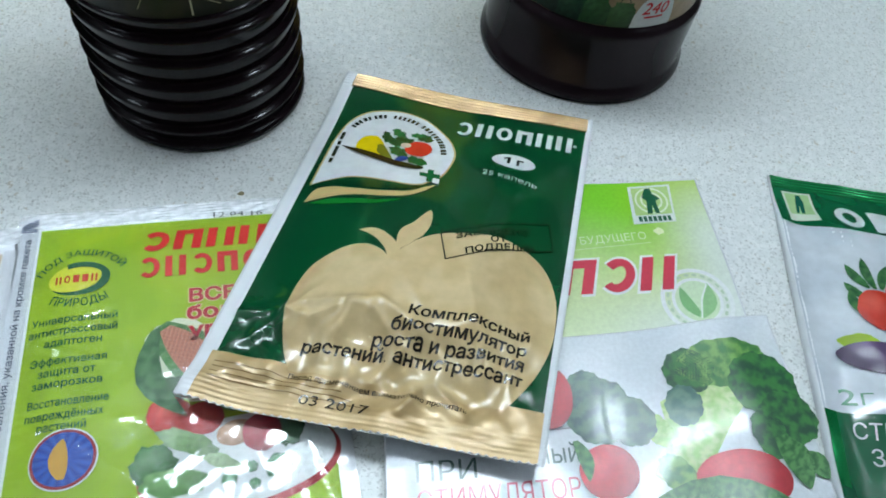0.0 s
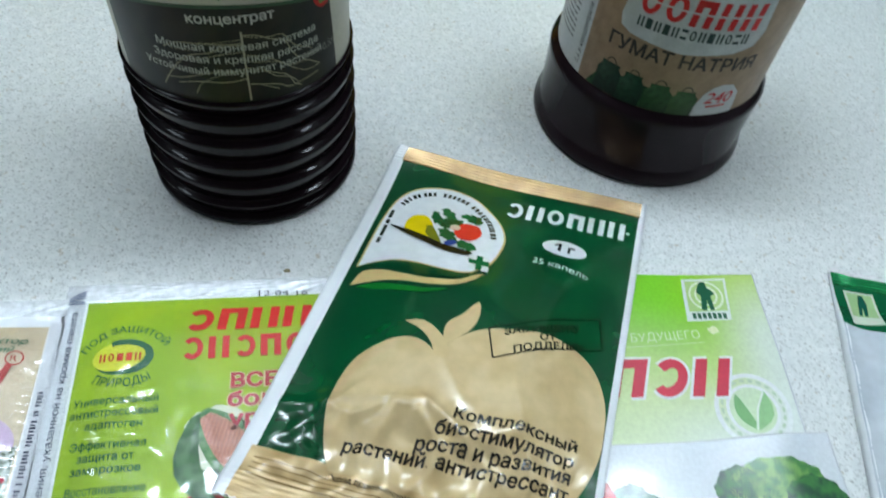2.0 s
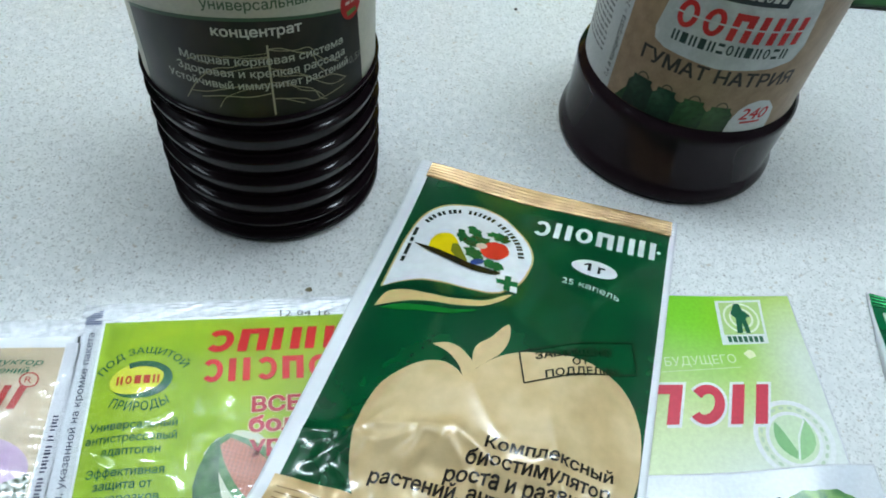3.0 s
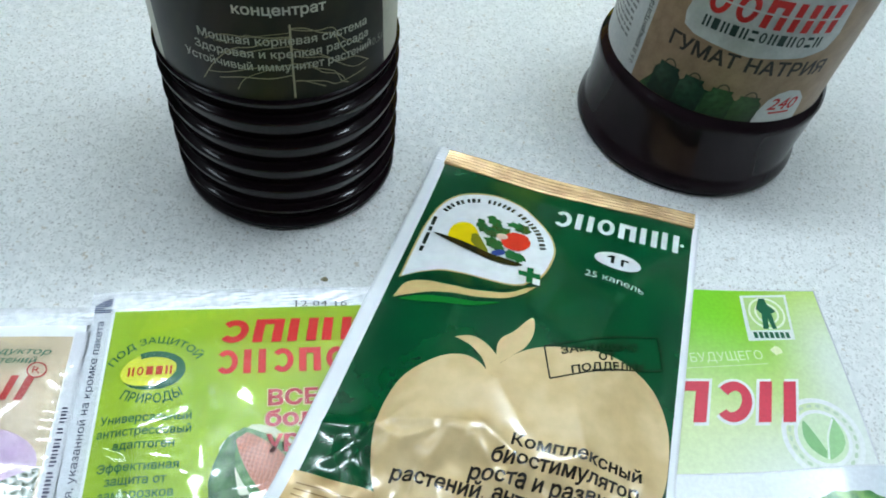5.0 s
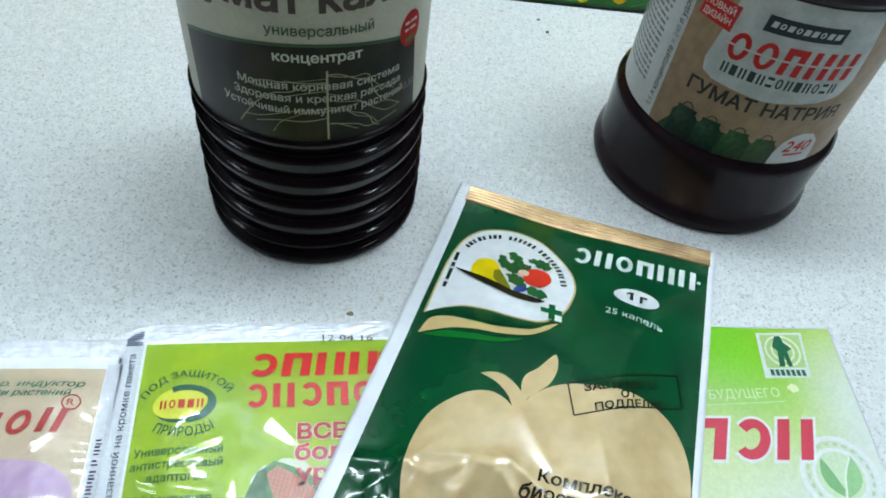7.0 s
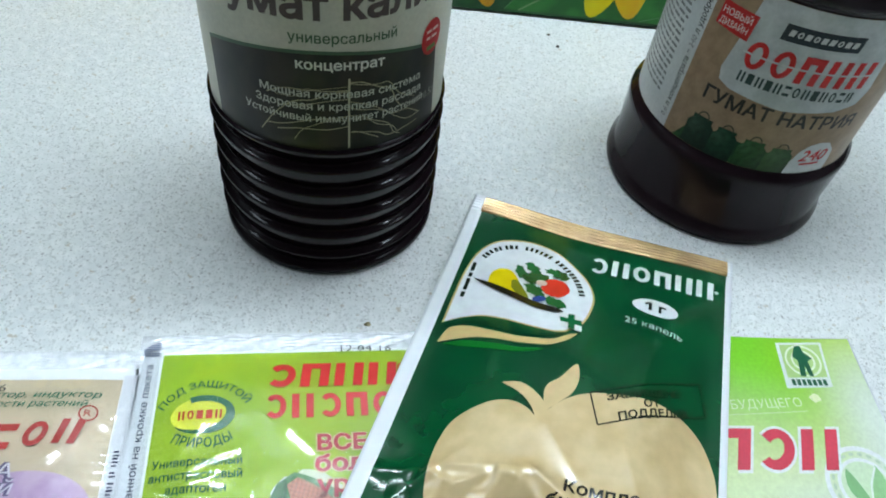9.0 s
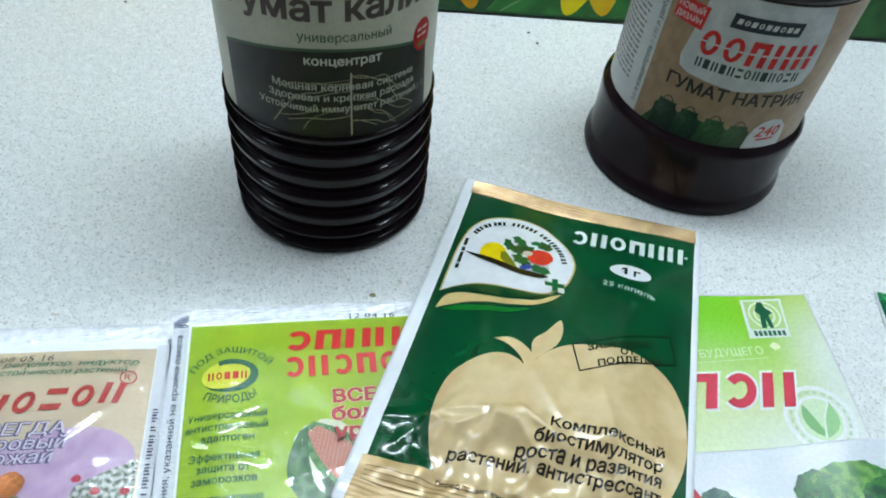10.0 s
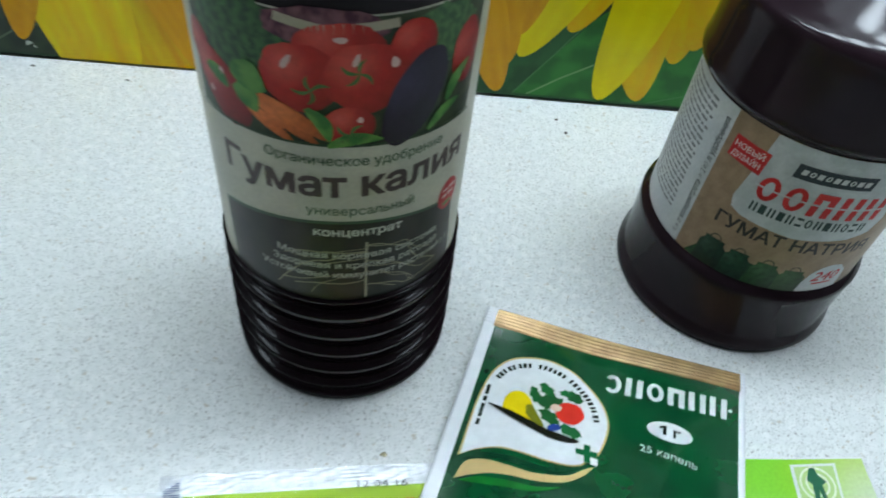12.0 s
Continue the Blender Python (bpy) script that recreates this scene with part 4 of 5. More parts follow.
    for i, (x, y, rx, ry, c) in enumerate(((29, -34, 4.2, 3.0, (24, 84, 46)), (23.6, -32.4, 1.6, 3.4, (24, 92, 50)), (27.2, -29.4, 1.8, 3.4, (28, 100, 52)), (36.2, -29.8, 2.2, 3.0, (24, 88, 46)), (33.6, -29.0, 1.4, 2.4, (30, 104, 54)), (35.6, -37.2, 4.6, 4.6, (212, 48, 38)), (29.5, -40.5, 4.0, 2.2, (28, 90, 46)), (36.6, -44.4, 3.6, 2.0, (26, 96, 50)), (31, -36.2, 1.8, 1.5, (226, 196, 176)), (31.6, -44.5, 2.2, 1.4, (40, 66, 140)))):
        pr.poly("emblem_plant", blob(x, y, rx, ry, i * 23, 40, 0.24 if c[0] < 40 else 0.03, 6, i), rgb(*c), 4 + (i > 4) + (i > 7))
    pr.poly("emblem_swoop", bend([(9.8, -39.0), (16.2, -40.4), (23.0, -43.0), (29.8, -45.8), (39.3, -47.2), (37.6, -48.8), (30.6, -48.8), (21.3, -45.0), (14.0, -41.4), (9.8, -39.2)]), rgb(22, 22, 18), 6)
    pr.polys("emblem_cross", [[(38.6, -48.2), (45.6, -47.9), (46.4, -55.0), (40.1, -54.4)]], rgb(222, 226, 224), 6)
    pr.polys("emblem_cross_mark", [[(41.4, -48.1), (43.4, -48.0), (44.2, -54.8), (42.2, -54.6)], [(39.0, -50.2), (45.8, -50.0), (46.1, -52.4), (39.6, -52.2)]], rgb(6, 96, 52), 7)
    ring = bend([(9.8, -29.4), (12.6, -24.4), (17.9, -21.0), (24.8, -20.0), (31.5, -21.8), (37.6, -25.8), (42.0, -31.2), (44.6, -38.4)], 12)
    at = 0.0
    for (xa, ya), (xb, yb) in zip(ring, ring[1:]):
        step = math.hypot(xb - xa, yb - ya)
        if int(at / 1.75) != int((at + step) / 1.75) and int(at / 1.75) not in (8, 15):
            c, t = (xb - xa) / step, (yb - ya) / step
            w, h = 0.46 + 0.14 * (int(at) % 3 == 0), 0.95
            pr.poly("rim_mark", [(xa + px * c - py * t, ya + px * t + py * c) for px, py in ((-w, -h), (w, -h), (w, h), (-w, h))], rgb(40, 52, 44), 4)
        at += step
    pr.bars("rim_mark", -48, 8.3, -32, 8.3, 1, 1.2, rgb(40, 52, 44), 4, 8, upright=True)
    # the two bands that swing under the emblem
    pr.poly("gold_swing", bend([(6.6, -67.6), (8.4, -61.6), (14.0, -59.8), (21.5, -61.2), (29.0, -62.6), (37.8, -61.0), (42.8, -57.0), (45.6, -55.4)]) + bend([(43.3, -59.0), (38.3, -63.2), (30.5, -65.2), (22.0, -64.4), (15.9, -64.4), (10.4, -66.0), (6.6, -67.8)]), rgb(204, 176, 120), 2)
    pr.poly("green_swing", bend([(8, -68.0), (14, -65.8), (22, -66.2), (30, -67.0), (37, -65.4), (30, -68.6), (20, -68.4), (12, -68.2)]), rgb(16, 108, 38), 2)
    pr.poly("green_swing", bend([(6.6, -61.0), (12, -57.6), (20, -57.4), (30, -59.6), (38, -58.6), (42, -56.4), (36, -60.4), (28, -61.6), (18, -59.4), (10, -60.0)]), deep, 3)
    white = rgb(216, 220, 220)
    pr.blocks("word_block", "ciogii", 44.4, -23.4, 87.6, 8.2, white, 3, y1=-21.0, gap=0.2, label="white block of the name mark")
    pr.poly("name_dot", blob(88.0, -17.2, 0.7, 0.7, 0, 10), white, 3)
    pr.poly("oval", blob(68.0, -33.6, 7.6, 3.9, 2, 30), white, 3, label="white oval")
    for mark in ([(65.7, -35.4), (66.8, -35.4), (66.8, -31.6), (65.7, -31.6)], [(64.5, -33.2), (65.7, -32.6), (65.7, -31.6), (65.3, -31.9), (64.5, -32.4)]):
        pr.poly("writing", mark, rgb(30, 40, 34), 5)
    pr.text("writing", "г", 69.2, -35.4, 71.4, 3.8, rgb(30, 40, 34), 5, bold=0.03)
    pr.text("writing", "25 капель", 58.6, -44.6, 77.4, 2.8, white, 3)
    # the stamped frame
    ink_c = rgb(34, 40, 22)
    box_pts = [(52.0, -76.7), (83.9, -58.2), (86.6, -69.0), (55.5, -86.3)]
    for i in range(4):
        pr.poly("stamp_frame", strip([box_pts[i], box_pts[(i + 1) % 4]], 0.42), ink_c, 4, edge=1.6)

    def slanted(body, cx, cy, wide, cap):
        pts, faces, w = letters(body, 0.02)
        t = math.radians(27.5)
        flat = [(cx + (p[0] / w - 0.5) * wide * math.cos(t) - p[1] * cap * math.sin(t) * 0.55, cy + (p[0] / w - 0.5) * wide * math.sin(t) + p[1] * cap * math.cos(t)) for p in pts]
        pr.mesh("writing", flat, faces, ink_c, 6)

    slanted("ЗАЩИЩЕНО", 67.6, -72.4, 24.0, 2.4)
    slanted("ОТ", 69.4, -75.2, 5.0, 2.4)
    slanted("ПОДДЕЛКИ", 70.8, -77.8, 22.5, 2.4)
    black = rgb(36, 30, 20)
    for body, left, right, y in (("Комплексный", 50.2, 84.0, -107.6), ("биостимулятор", 46.6, 83.8, -112.2), ("роста и развития", 42.8, 83.8, -116.6), ("растений, антистрессант", 25.0, 84.2, -121.0)):
        pr.text("writing", body, left, y, right, 3.2, black, 4, y1=y + 2.2, bold=0.022)
    pr.text("writing", "Перед применением внимательно прочитать", 24, -128.6, 71.5, 1.5, black, 4, y1=-129.4)
    pr.text("writing", "03 2017", 29, -135.2, 47, 2.8, rgb(40, 36, 30), 4)
    for k in range(4):
        pr.poly("foot_line", strip([(4.5, -128.0 - 1.5 * k), (20, -128.3 - 1.5 * k), (36 + 3 * k, -128.8 - 1.5 * k)], 0.3), rgb(140, 112, 72), 3, edge=1.2)
    return ob


def film_pouch(name, x, y, turn, lean, W, H, label, face_folds, insert, film_label):
    """A clear plastic pouch with a printed card inside."""
    ob = thing(name, x, y, turn, label, "pouch", "garden pouches")

    def core(u, v):
        e = smooth((u - 5) / 14) * smooth((W - 3 - u) / 14) * smooth((v - 5) / 16) * smooth((H - 5 - v) / 16)
        return 0.0010 + 0.0022 * e

    def skin(u, v):
        e = smooth((u - 3) / 10) * smooth((W - 3 - u) / 10) * smooth((v - 4) / 12) * smooth((H - 4 - v) / 12)
        z = core(u, v) + 0.0005 + 0.0010 * e
        z = z + e * 0.00016 * waves(u, v, 24, 4, 2)
        for a, b, w, hgt in face_folds:
            z = z + ridge(u, v, a, b, w * 1.5, hgt * 0.46)
        rim = np.exp(-((u - 8) / 3.0) ** 2) + np.exp(-((W - 6 - u) / 3.0) ** 2)
        z = z + 0.00007 * rim * np.sin(v * 2.1 + 2 * np.sin(v * 0.37)) + 0.00014 * np.exp(-((v - 8) / 2.5) ** 2) * np.sin(u * 1.7 + np.sin(u * 0.5))
        z = z + 0.00005 * np.sin(2 * np.pi * v / 1.25) * smooth((6 - v) / 1.0) * (0.6 + waves(u, v, 13, 2, 3)) + 0.00030 * smooth((9 - v) / 3.0) * smooth(v / 1.5) * waves(u + 2.2 * v, 0.6 * v, 7, 5, 2)
        return z

    rise = 0.0
    lay_core, lay_skin = laid(core, lean, rise), laid(skin, lean, rise)
    pr = Print(ob, lay_core, M_INSERT, 2.4)
    insert(pr)
    flat = lambda x, y: np.concatenate([lay_core(x, y, 0)[:, :2], np.full((len(x), 1), 0.0002)], 1)  # noqa: E731
    closed_sheet("backing", lambda x, y, h: lay_core(x, y, -0.0001), W, H, 30, 40, flat, M_WHITEFILM, ob, "white film back")
    gx, gy = np.meshgrid(np.linspace(0, W, int(W * 1.7)), -np.linspace(0, H, int(H * 1.7)))
    n, m = gx.shape
    faces = [(j * m + i, (j + 1) * m + i, (j + 1) * m + i + 1, j * m + i + 1) for j in range(n - 1) for i in range(m - 1)]
    front = link_mesh("clear_film", lay_skin(gx.ravel(), gy.ravel(), 0), faces, M_FILM, ob, film_label, True)
    front.visible_shadow = False
    fs = Print(ob, lay_skin, M_SEAL, 2.0)
    seal = fs.patch("top_seal", 0.4, -0.3, W - 0.4, -6.2, (1, 1, 1), 1, 60, 26, label="milky crimped seal")
    seal.visible_shadow = False
    return ob, pr, Print(ob, lay_skin, M_INSERT, 2.4)


def green_insert(pr):
    lime = mottled(rgb(160, 188, 22), rgb(150, 180, 18), 30, 3)
    pr.thing = pr.patch("card", 7.0, -6.6, 86.5, -118, lime, 0, 50, 70, label="lime green printed card")
    pr.patch("edge_strip", 0.8, -4, 6.2, -120, rgb(206, 210, 214), 0, 6, 60, label="white margin with small writing")
    red, dk, gr = rgb(206, 26, 26), rgb(120, 12, 20), rgb(30, 100, 52)
    pr.blocks("word_block", "cgii", 35.2, -19.6, 73.4, 8.4, red, 3, lean=0.12, gap=0.16, label="red block of the name mark")
    pr.blocks("word_block", "cicgog", 35.4, -29.2, 80, 7.4, red, 3, gap=0.2, label="red block of the name mark")
    pr.poly("ring_mark", strip(arc_points(75.5, -13.4, 1.7, 0, 360, 20), 0.4), red, 3)
    # round emblem
    pr.poly("emblem", blob(20.2, -27.2, 8.2, 5.6, 6, 32), gr, 2)
    pr.poly("emblem", blob(18.8, -26.9, 7.3, 4.7, 6, 32), rgb(214, 216, 60), 3)
    pr.poly("emblem_crescent", strip(arc_points(20.2, -27.2, 7.4, -80, 120, 24, 4.9), 1.8), rgb(16, 92, 60), 4)
    pr.blocks("emblem_mark", "iossi", 13.2, -28.6, 25.4, 2.6, rgb(196, 60, 30), 5, gap=0.3)
    pr.text("writing", "ПОД ЗАЩИТОЙ", 0, 0, 1, 2.1, gr, 3, bold=0.012, arc=(20.4, -32.0, 13.2, 147, 36))
    pr.text("writing", "ПРИРОДЫ", 0, 0, 1, 2.6, gr, 3, bold=0.012, arc=(20.4, -19.5, 17.2, -118, -62))
    for body, a, b, y in (("Универсальный", 8.4, 31.2, -41.6), ("антистрессовый", 8.0, 31.4, -45.2), ("адаптоген", 12.6, 27.6, -48.8), ("Эффективная", 9.6, 29.2, -54.4), ("защита от", 12.0, 26.6, -57.8), ("заморозков", 10.8, 28.6, -61.2), ("Восстановление", 10.4, 30.4, -66.6), ("повреждённых", 10.2, 29.4, -70.2), ("растений", 13.6, 25.4, -73.4)):
        pr.text("writing", body, a, y, b, 2.2, gr, 3, bold=0.015)
    wine = rgb(176, 18, 40)
    for body, a, b, y in (("ВСЕ", 50.6, 63.5, -38.8), ("бол", 50.0, 62.5, -44.6), ("ур", 50.5, 58.5, -50.4)):
        pr.text("writing_edge", body, a, y, b, 4.2, rgb(226, 214, 160), 3, bold=0.07)
        pr.text("writing", body, a, y, b, 4.2, wine, 4, bold=0.03)
    pts, faces, wide = letters("готовления, указанной на кромке пакета", 0.0)
    pr.mesh("writing", [(4.6 - p[1] * 1.9, -76 + p[0] / wide * 66) for p in pts], faces, rgb(60, 66, 90), 3)
    pr.polys("edge_bars", [[(1.4 + 0.0 * i, -1.2 - 0.7 * i), (6, -1.2 - 0.7 * i), (6, -1.55 - 0.7 * i), (1.4, -1.55 - 0.7 * i)] for i in range(9)], rgb(70, 84, 120), 5)
    # sweetcorn and vegetables
    pr.poly("white_edge", blob(50.5, -57, 10.5, 14, 38, 40, 0.05, 6, 2), rgb(216, 222, 196), 2)
    pr.poly("husk", leaf(42.5, -46, 62, -74, 15, 0.05, 12), mottled(rgb(50, 110, 50), rgb(106, 150, 90), 4, 5), 3)
    pr.poly("husk", leaf(41.5, -47, 50, -74, 7, -0.2, 10), mottled(rgb(40, 90, 46), rgb(84, 132, 80), 3, 6), 5)

    def kernels(x, y):
        k = 0.5 + 0.5 * np.sin(x * 3.6 + y * 2.0) * np.sin(y * 3.4 - x * 1.8)
        return np.array(rgb(198, 130, 104))[None] * (0.55 + 0.6 * k[:, None])
    pr.poly("sweetcorn", leaf(44, -47, 60, -70, 10, 0.03, 12), kernels, 4, edge=0.7)
    pr.poly("plate", blob(63, -88, 25, 12.5, 6, 44), rgb(168, 30, 34), 2)
    pr.poly("plate", blob(62.6, -87, 24.2, 11.6, 6, 44), rgb(218, 222, 222), 3)
    spec = [(46, -73.5, 6.4, 5.4, (206, 44, 24)), (54, -75, 5.2, 4.6, (196, 34, 26)), (68.4, -80.8, 5.0, 5.2, (178, 16, 46)), (42, -86, 5.5, 5.5, (54, 118, 48)), (47, -91, 8.2, 3.6, (90, 146, 60)), (50, -81, 8, 2.8, (120, 158, 96)), (62, -80, 5, 3.4, (190, 150, 120)), (75.5, -80.5, 3.4, 5, (60, 110, 66)), (72, -90, 3.6, 3.0, (44, 112, 60)), (60, -92, 2, 1.8, (70, 130, 80)), (65.5, -89.5, 1.5, 1.5, (70, 130, 80)), (66, -94, 1.5, 1.5, (60, 120, 70)), (46, -66, 4.2, 4.0, (44, 92, 44)), (58, -87, 6.5, 1.8, (150, 176, 130))]
    for i, (x, y, rx, ry, c) in enumerate(spec):
        pr.poly("vegetable", blob(x, y, rx, ry, (i * 37) % 60 - 30, 26, 0.03 if c[0] > 150 else 0.14, 6, i), shaded(rgb(*c), (0.2, 0.2, 0.18), x, y, max(rx, ry), grain=0.15, size=2.5, seed=i), 4 + i % 3, edge=1.3)
    # blue seal with a flame
    pr.poly("blue_seal", blob(20.8, -81.2, 8.2, 8.0, 0, 36), rgb(220, 224, 226), 3)
    pr.poly("blue_seal", blob(20.8, -81.2, 7.8, 7.6, 0, 36), rgb(160, 40, 50), 4)

    def rays(x, y):
        k = (0.5 + 0.5 * np.sin(16 * np.arctan2(y + 81.2, x - 20.8)))[:, None]
        return np.array(rgb(24, 62, 150))[None] * (1 - k) + np.array(rgb(44, 96, 190))[None] * k
    pr.poly("blue_seal", blob(20.8, -81.2, 7.1, 6.9, 0, 36), rays, 5, edge=0.8, label="blue round seal with rays")
    pr.poly("seal_flame", leaf(20.8, -86.5, 20.4, -76, 4.6, 0.08, 10), rgb(206, 160, 60), 6)
    pr.poly("picture", blob(34, -104, 16, 7, 0, 30, 0.1, 6, 4), mottled(rgb(60, 50, 30), rgb(110, 130, 50), 5, 4), 3)


LEFT = (8.5, 48.0)
green_folds = [(LEFT, (33, 36), 0.9, 0.0012), (LEFT, (30, 42), 0.7, 0.0007), (LEFT, (34, 57), 0.9, 0.0012), (LEFT, (31, 52), 0.7, 0.0008), (LEFT, (22, 66), 0.9, 0.0009), (LEFT, (24, 26), 0.9, 0.0008),
               ((33, 36), (35, 56), 1.0, 0.0009), ((12, 20), (34, 11), 1.1, 0.0009), ((34, 11), (66, 9.5), 1.1, 0.0011), ((66, 9.5), (84, 20), 1.1, 0.0009), ((24, 77), (40, 92), 1.0, 0.0009), ((40, 92), (72, 72), 1.0, 0.0004),
               ((36, 62), (62, 58), 1.0, 0.0006), ((30, 72), (66, 74), 0.9, 0.0004), ((38, 26), (54, 44), 1.4, 0.0008), ((12, 74), (30, 68), 0.9, 0.0008), ((80, 80), (88, 108), 1.1, 0.0014), ((14, 30), (28, 30), 1.1, 0.0007), ((40, 92), (20, 112), 1.4, 0.0012)]
_, _, over = film_pouch("film_pouch", -0.0945, 0.1866, 8.8, -0.03, 91.0, 124.0, "clear glossy film pouch with a lime green printed card inside", green_folds, green_insert, "creased clear glossy film")
over.text("writing", "12 04 16", 57.4, -7.2, 72.4, 2.3, rgb(30, 32, 34), 3, y1=-7.4)


def beige_insert(pr):
    pr.thing = pr.patch("card", 2.0, -9.4, 79.0, -117, mottled(rgb(202, 186, 158), rgb(194, 178, 150), 30, 3), 0, 50, 60, label="beige printed card")
    pr.patch("edge_strip", 79.2, -8, 83.2, -118, rgb(206, 208, 212), 0, 6, 60, label="white margin with small writing")
    gr, red = rgb(40, 112, 84), rgb(172, 40, 34)
    pr.text("writing", "регулятор, индуктор", 36, -15.6, 74.6, 2.0, gr, 3, bold=0.008, shear=0.25)
    pr.text("writing", "устойчивости растений", 34, -18.6, 71.8, 2.0, gr, 3, bold=0.008, shear=0.25)
    pr.poly("ring_mark", strip(arc_points(72.4, -20.4, 2.2, 0, 360, 22), 0.4), red, 3)
    pr.text("writing", "R", 71.4, -21.4, 73.2, 2.0, red, 3)
    pr.blocks("word_block", "iiohoi", 24.5, -33.2, 72.0, 7.0, red, 4, lean=0.25, y1=-29.0, gap=0.3, label="red block of the name mark")
    pr.poly("violet_oval", blob(57, -49, 21, 12, 12, 40), mottled(rgb(190, 166, 190), rgb(180, 152, 184), 10, 5), 1, label="pale violet oval")
    pale, edge = rgb(206, 202, 214), rgb(96, 84, 120)
    for body, a, b, y in (("ВСЕГДА", 32.5, 58.2, -38.2), ("здоровый", 30, 59.4, -42.6), ("урожай", 34, 56.6, -46.8)):
        pr.text("writing_edge", body, a, y, b, 3.6, edge, 3, bold=0.06, shear=0.12)
        pr.text("writing", body, a, y, b, 3.6, pale, 4, bold=0.0, shear=0.12)
    pr.poly("flowers", [(64, -54), (78.6, -46), (78.6, -70), (58, -70)], mottled(rgb(70, 84, 60), rgb(200, 204, 196), 2.2, 8), 2, edge=0.8)
    for i in range(9):
        pr.poly("berry", blob(64 + (i * 5.3) % 14, -52 - (i * 3.7) % 15, 1.3, 1.1, 0, 12, 0.1, 3, i), rgb(176, 30, 52), 3)
    for i, (x, y, r, c) in enumerate(((40, -52, 5, (214, 190, 60)), (47, -53, 4.2, (206, 120, 40)), (42, -58, 4, (70, 56, 110)), (49, -60, 4, (84, 110, 60)), (35, -57, 4.5, (176, 50, 40)))):
        pr.poly("fruit_picture", blob(x, y, r, r * 0.9, i * 30, 24, 0.05, 5, i), shaded(rgb(*c), (0.2, 0.18, 0.1), x, y, r, grain=0.2, size=2, seed=i), 3 + i % 2, edge=1.2)
    pr.polys("edge_writing", [[(80.6, y), (82.2 - 0.3 * (k % 2), y), (82.2 - 0.3 * (k % 2), y + 0.42 + 0.1 * (k % 3)), (80.6, y + 0.42 + 0.1 * (k % 3))] for k, y in enumerate(np.arange(-112, -30, 0.95).tolist()) if k % 9 not in (5,) and k % 23 != 11], rgb(76, 76, 100), 3)


beige_folds = [((44, 52), (76, 24), 1.2, 0.0011), ((46, 60), (70, 42), 1.2, 0.0010), ((76, 24), (83, 14), 1.0, 0.0008), ((30, 18), (58, 8), 1.0, 0.0007), ((58, 50), (80, 44), 1.0, 0.0008), ((20, 40), (40, 24), 1.0, 0.0008), ((50, 70), (76, 56), 1.2, 0.0009)]
_, _, over = film_pouch("film_pouch", -0.1745, 0.171, 7.5, -0.03, 83.6, 122.0, "clear glossy film pouch with a beige and violet printed card inside", beige_folds, beige_insert, "creased clear glossy film")
over.text("writing", "08 05 16", 35.4, -14.8, 50.4, 2.4, rgb(34, 32, 36), 3, y1=-14.4)


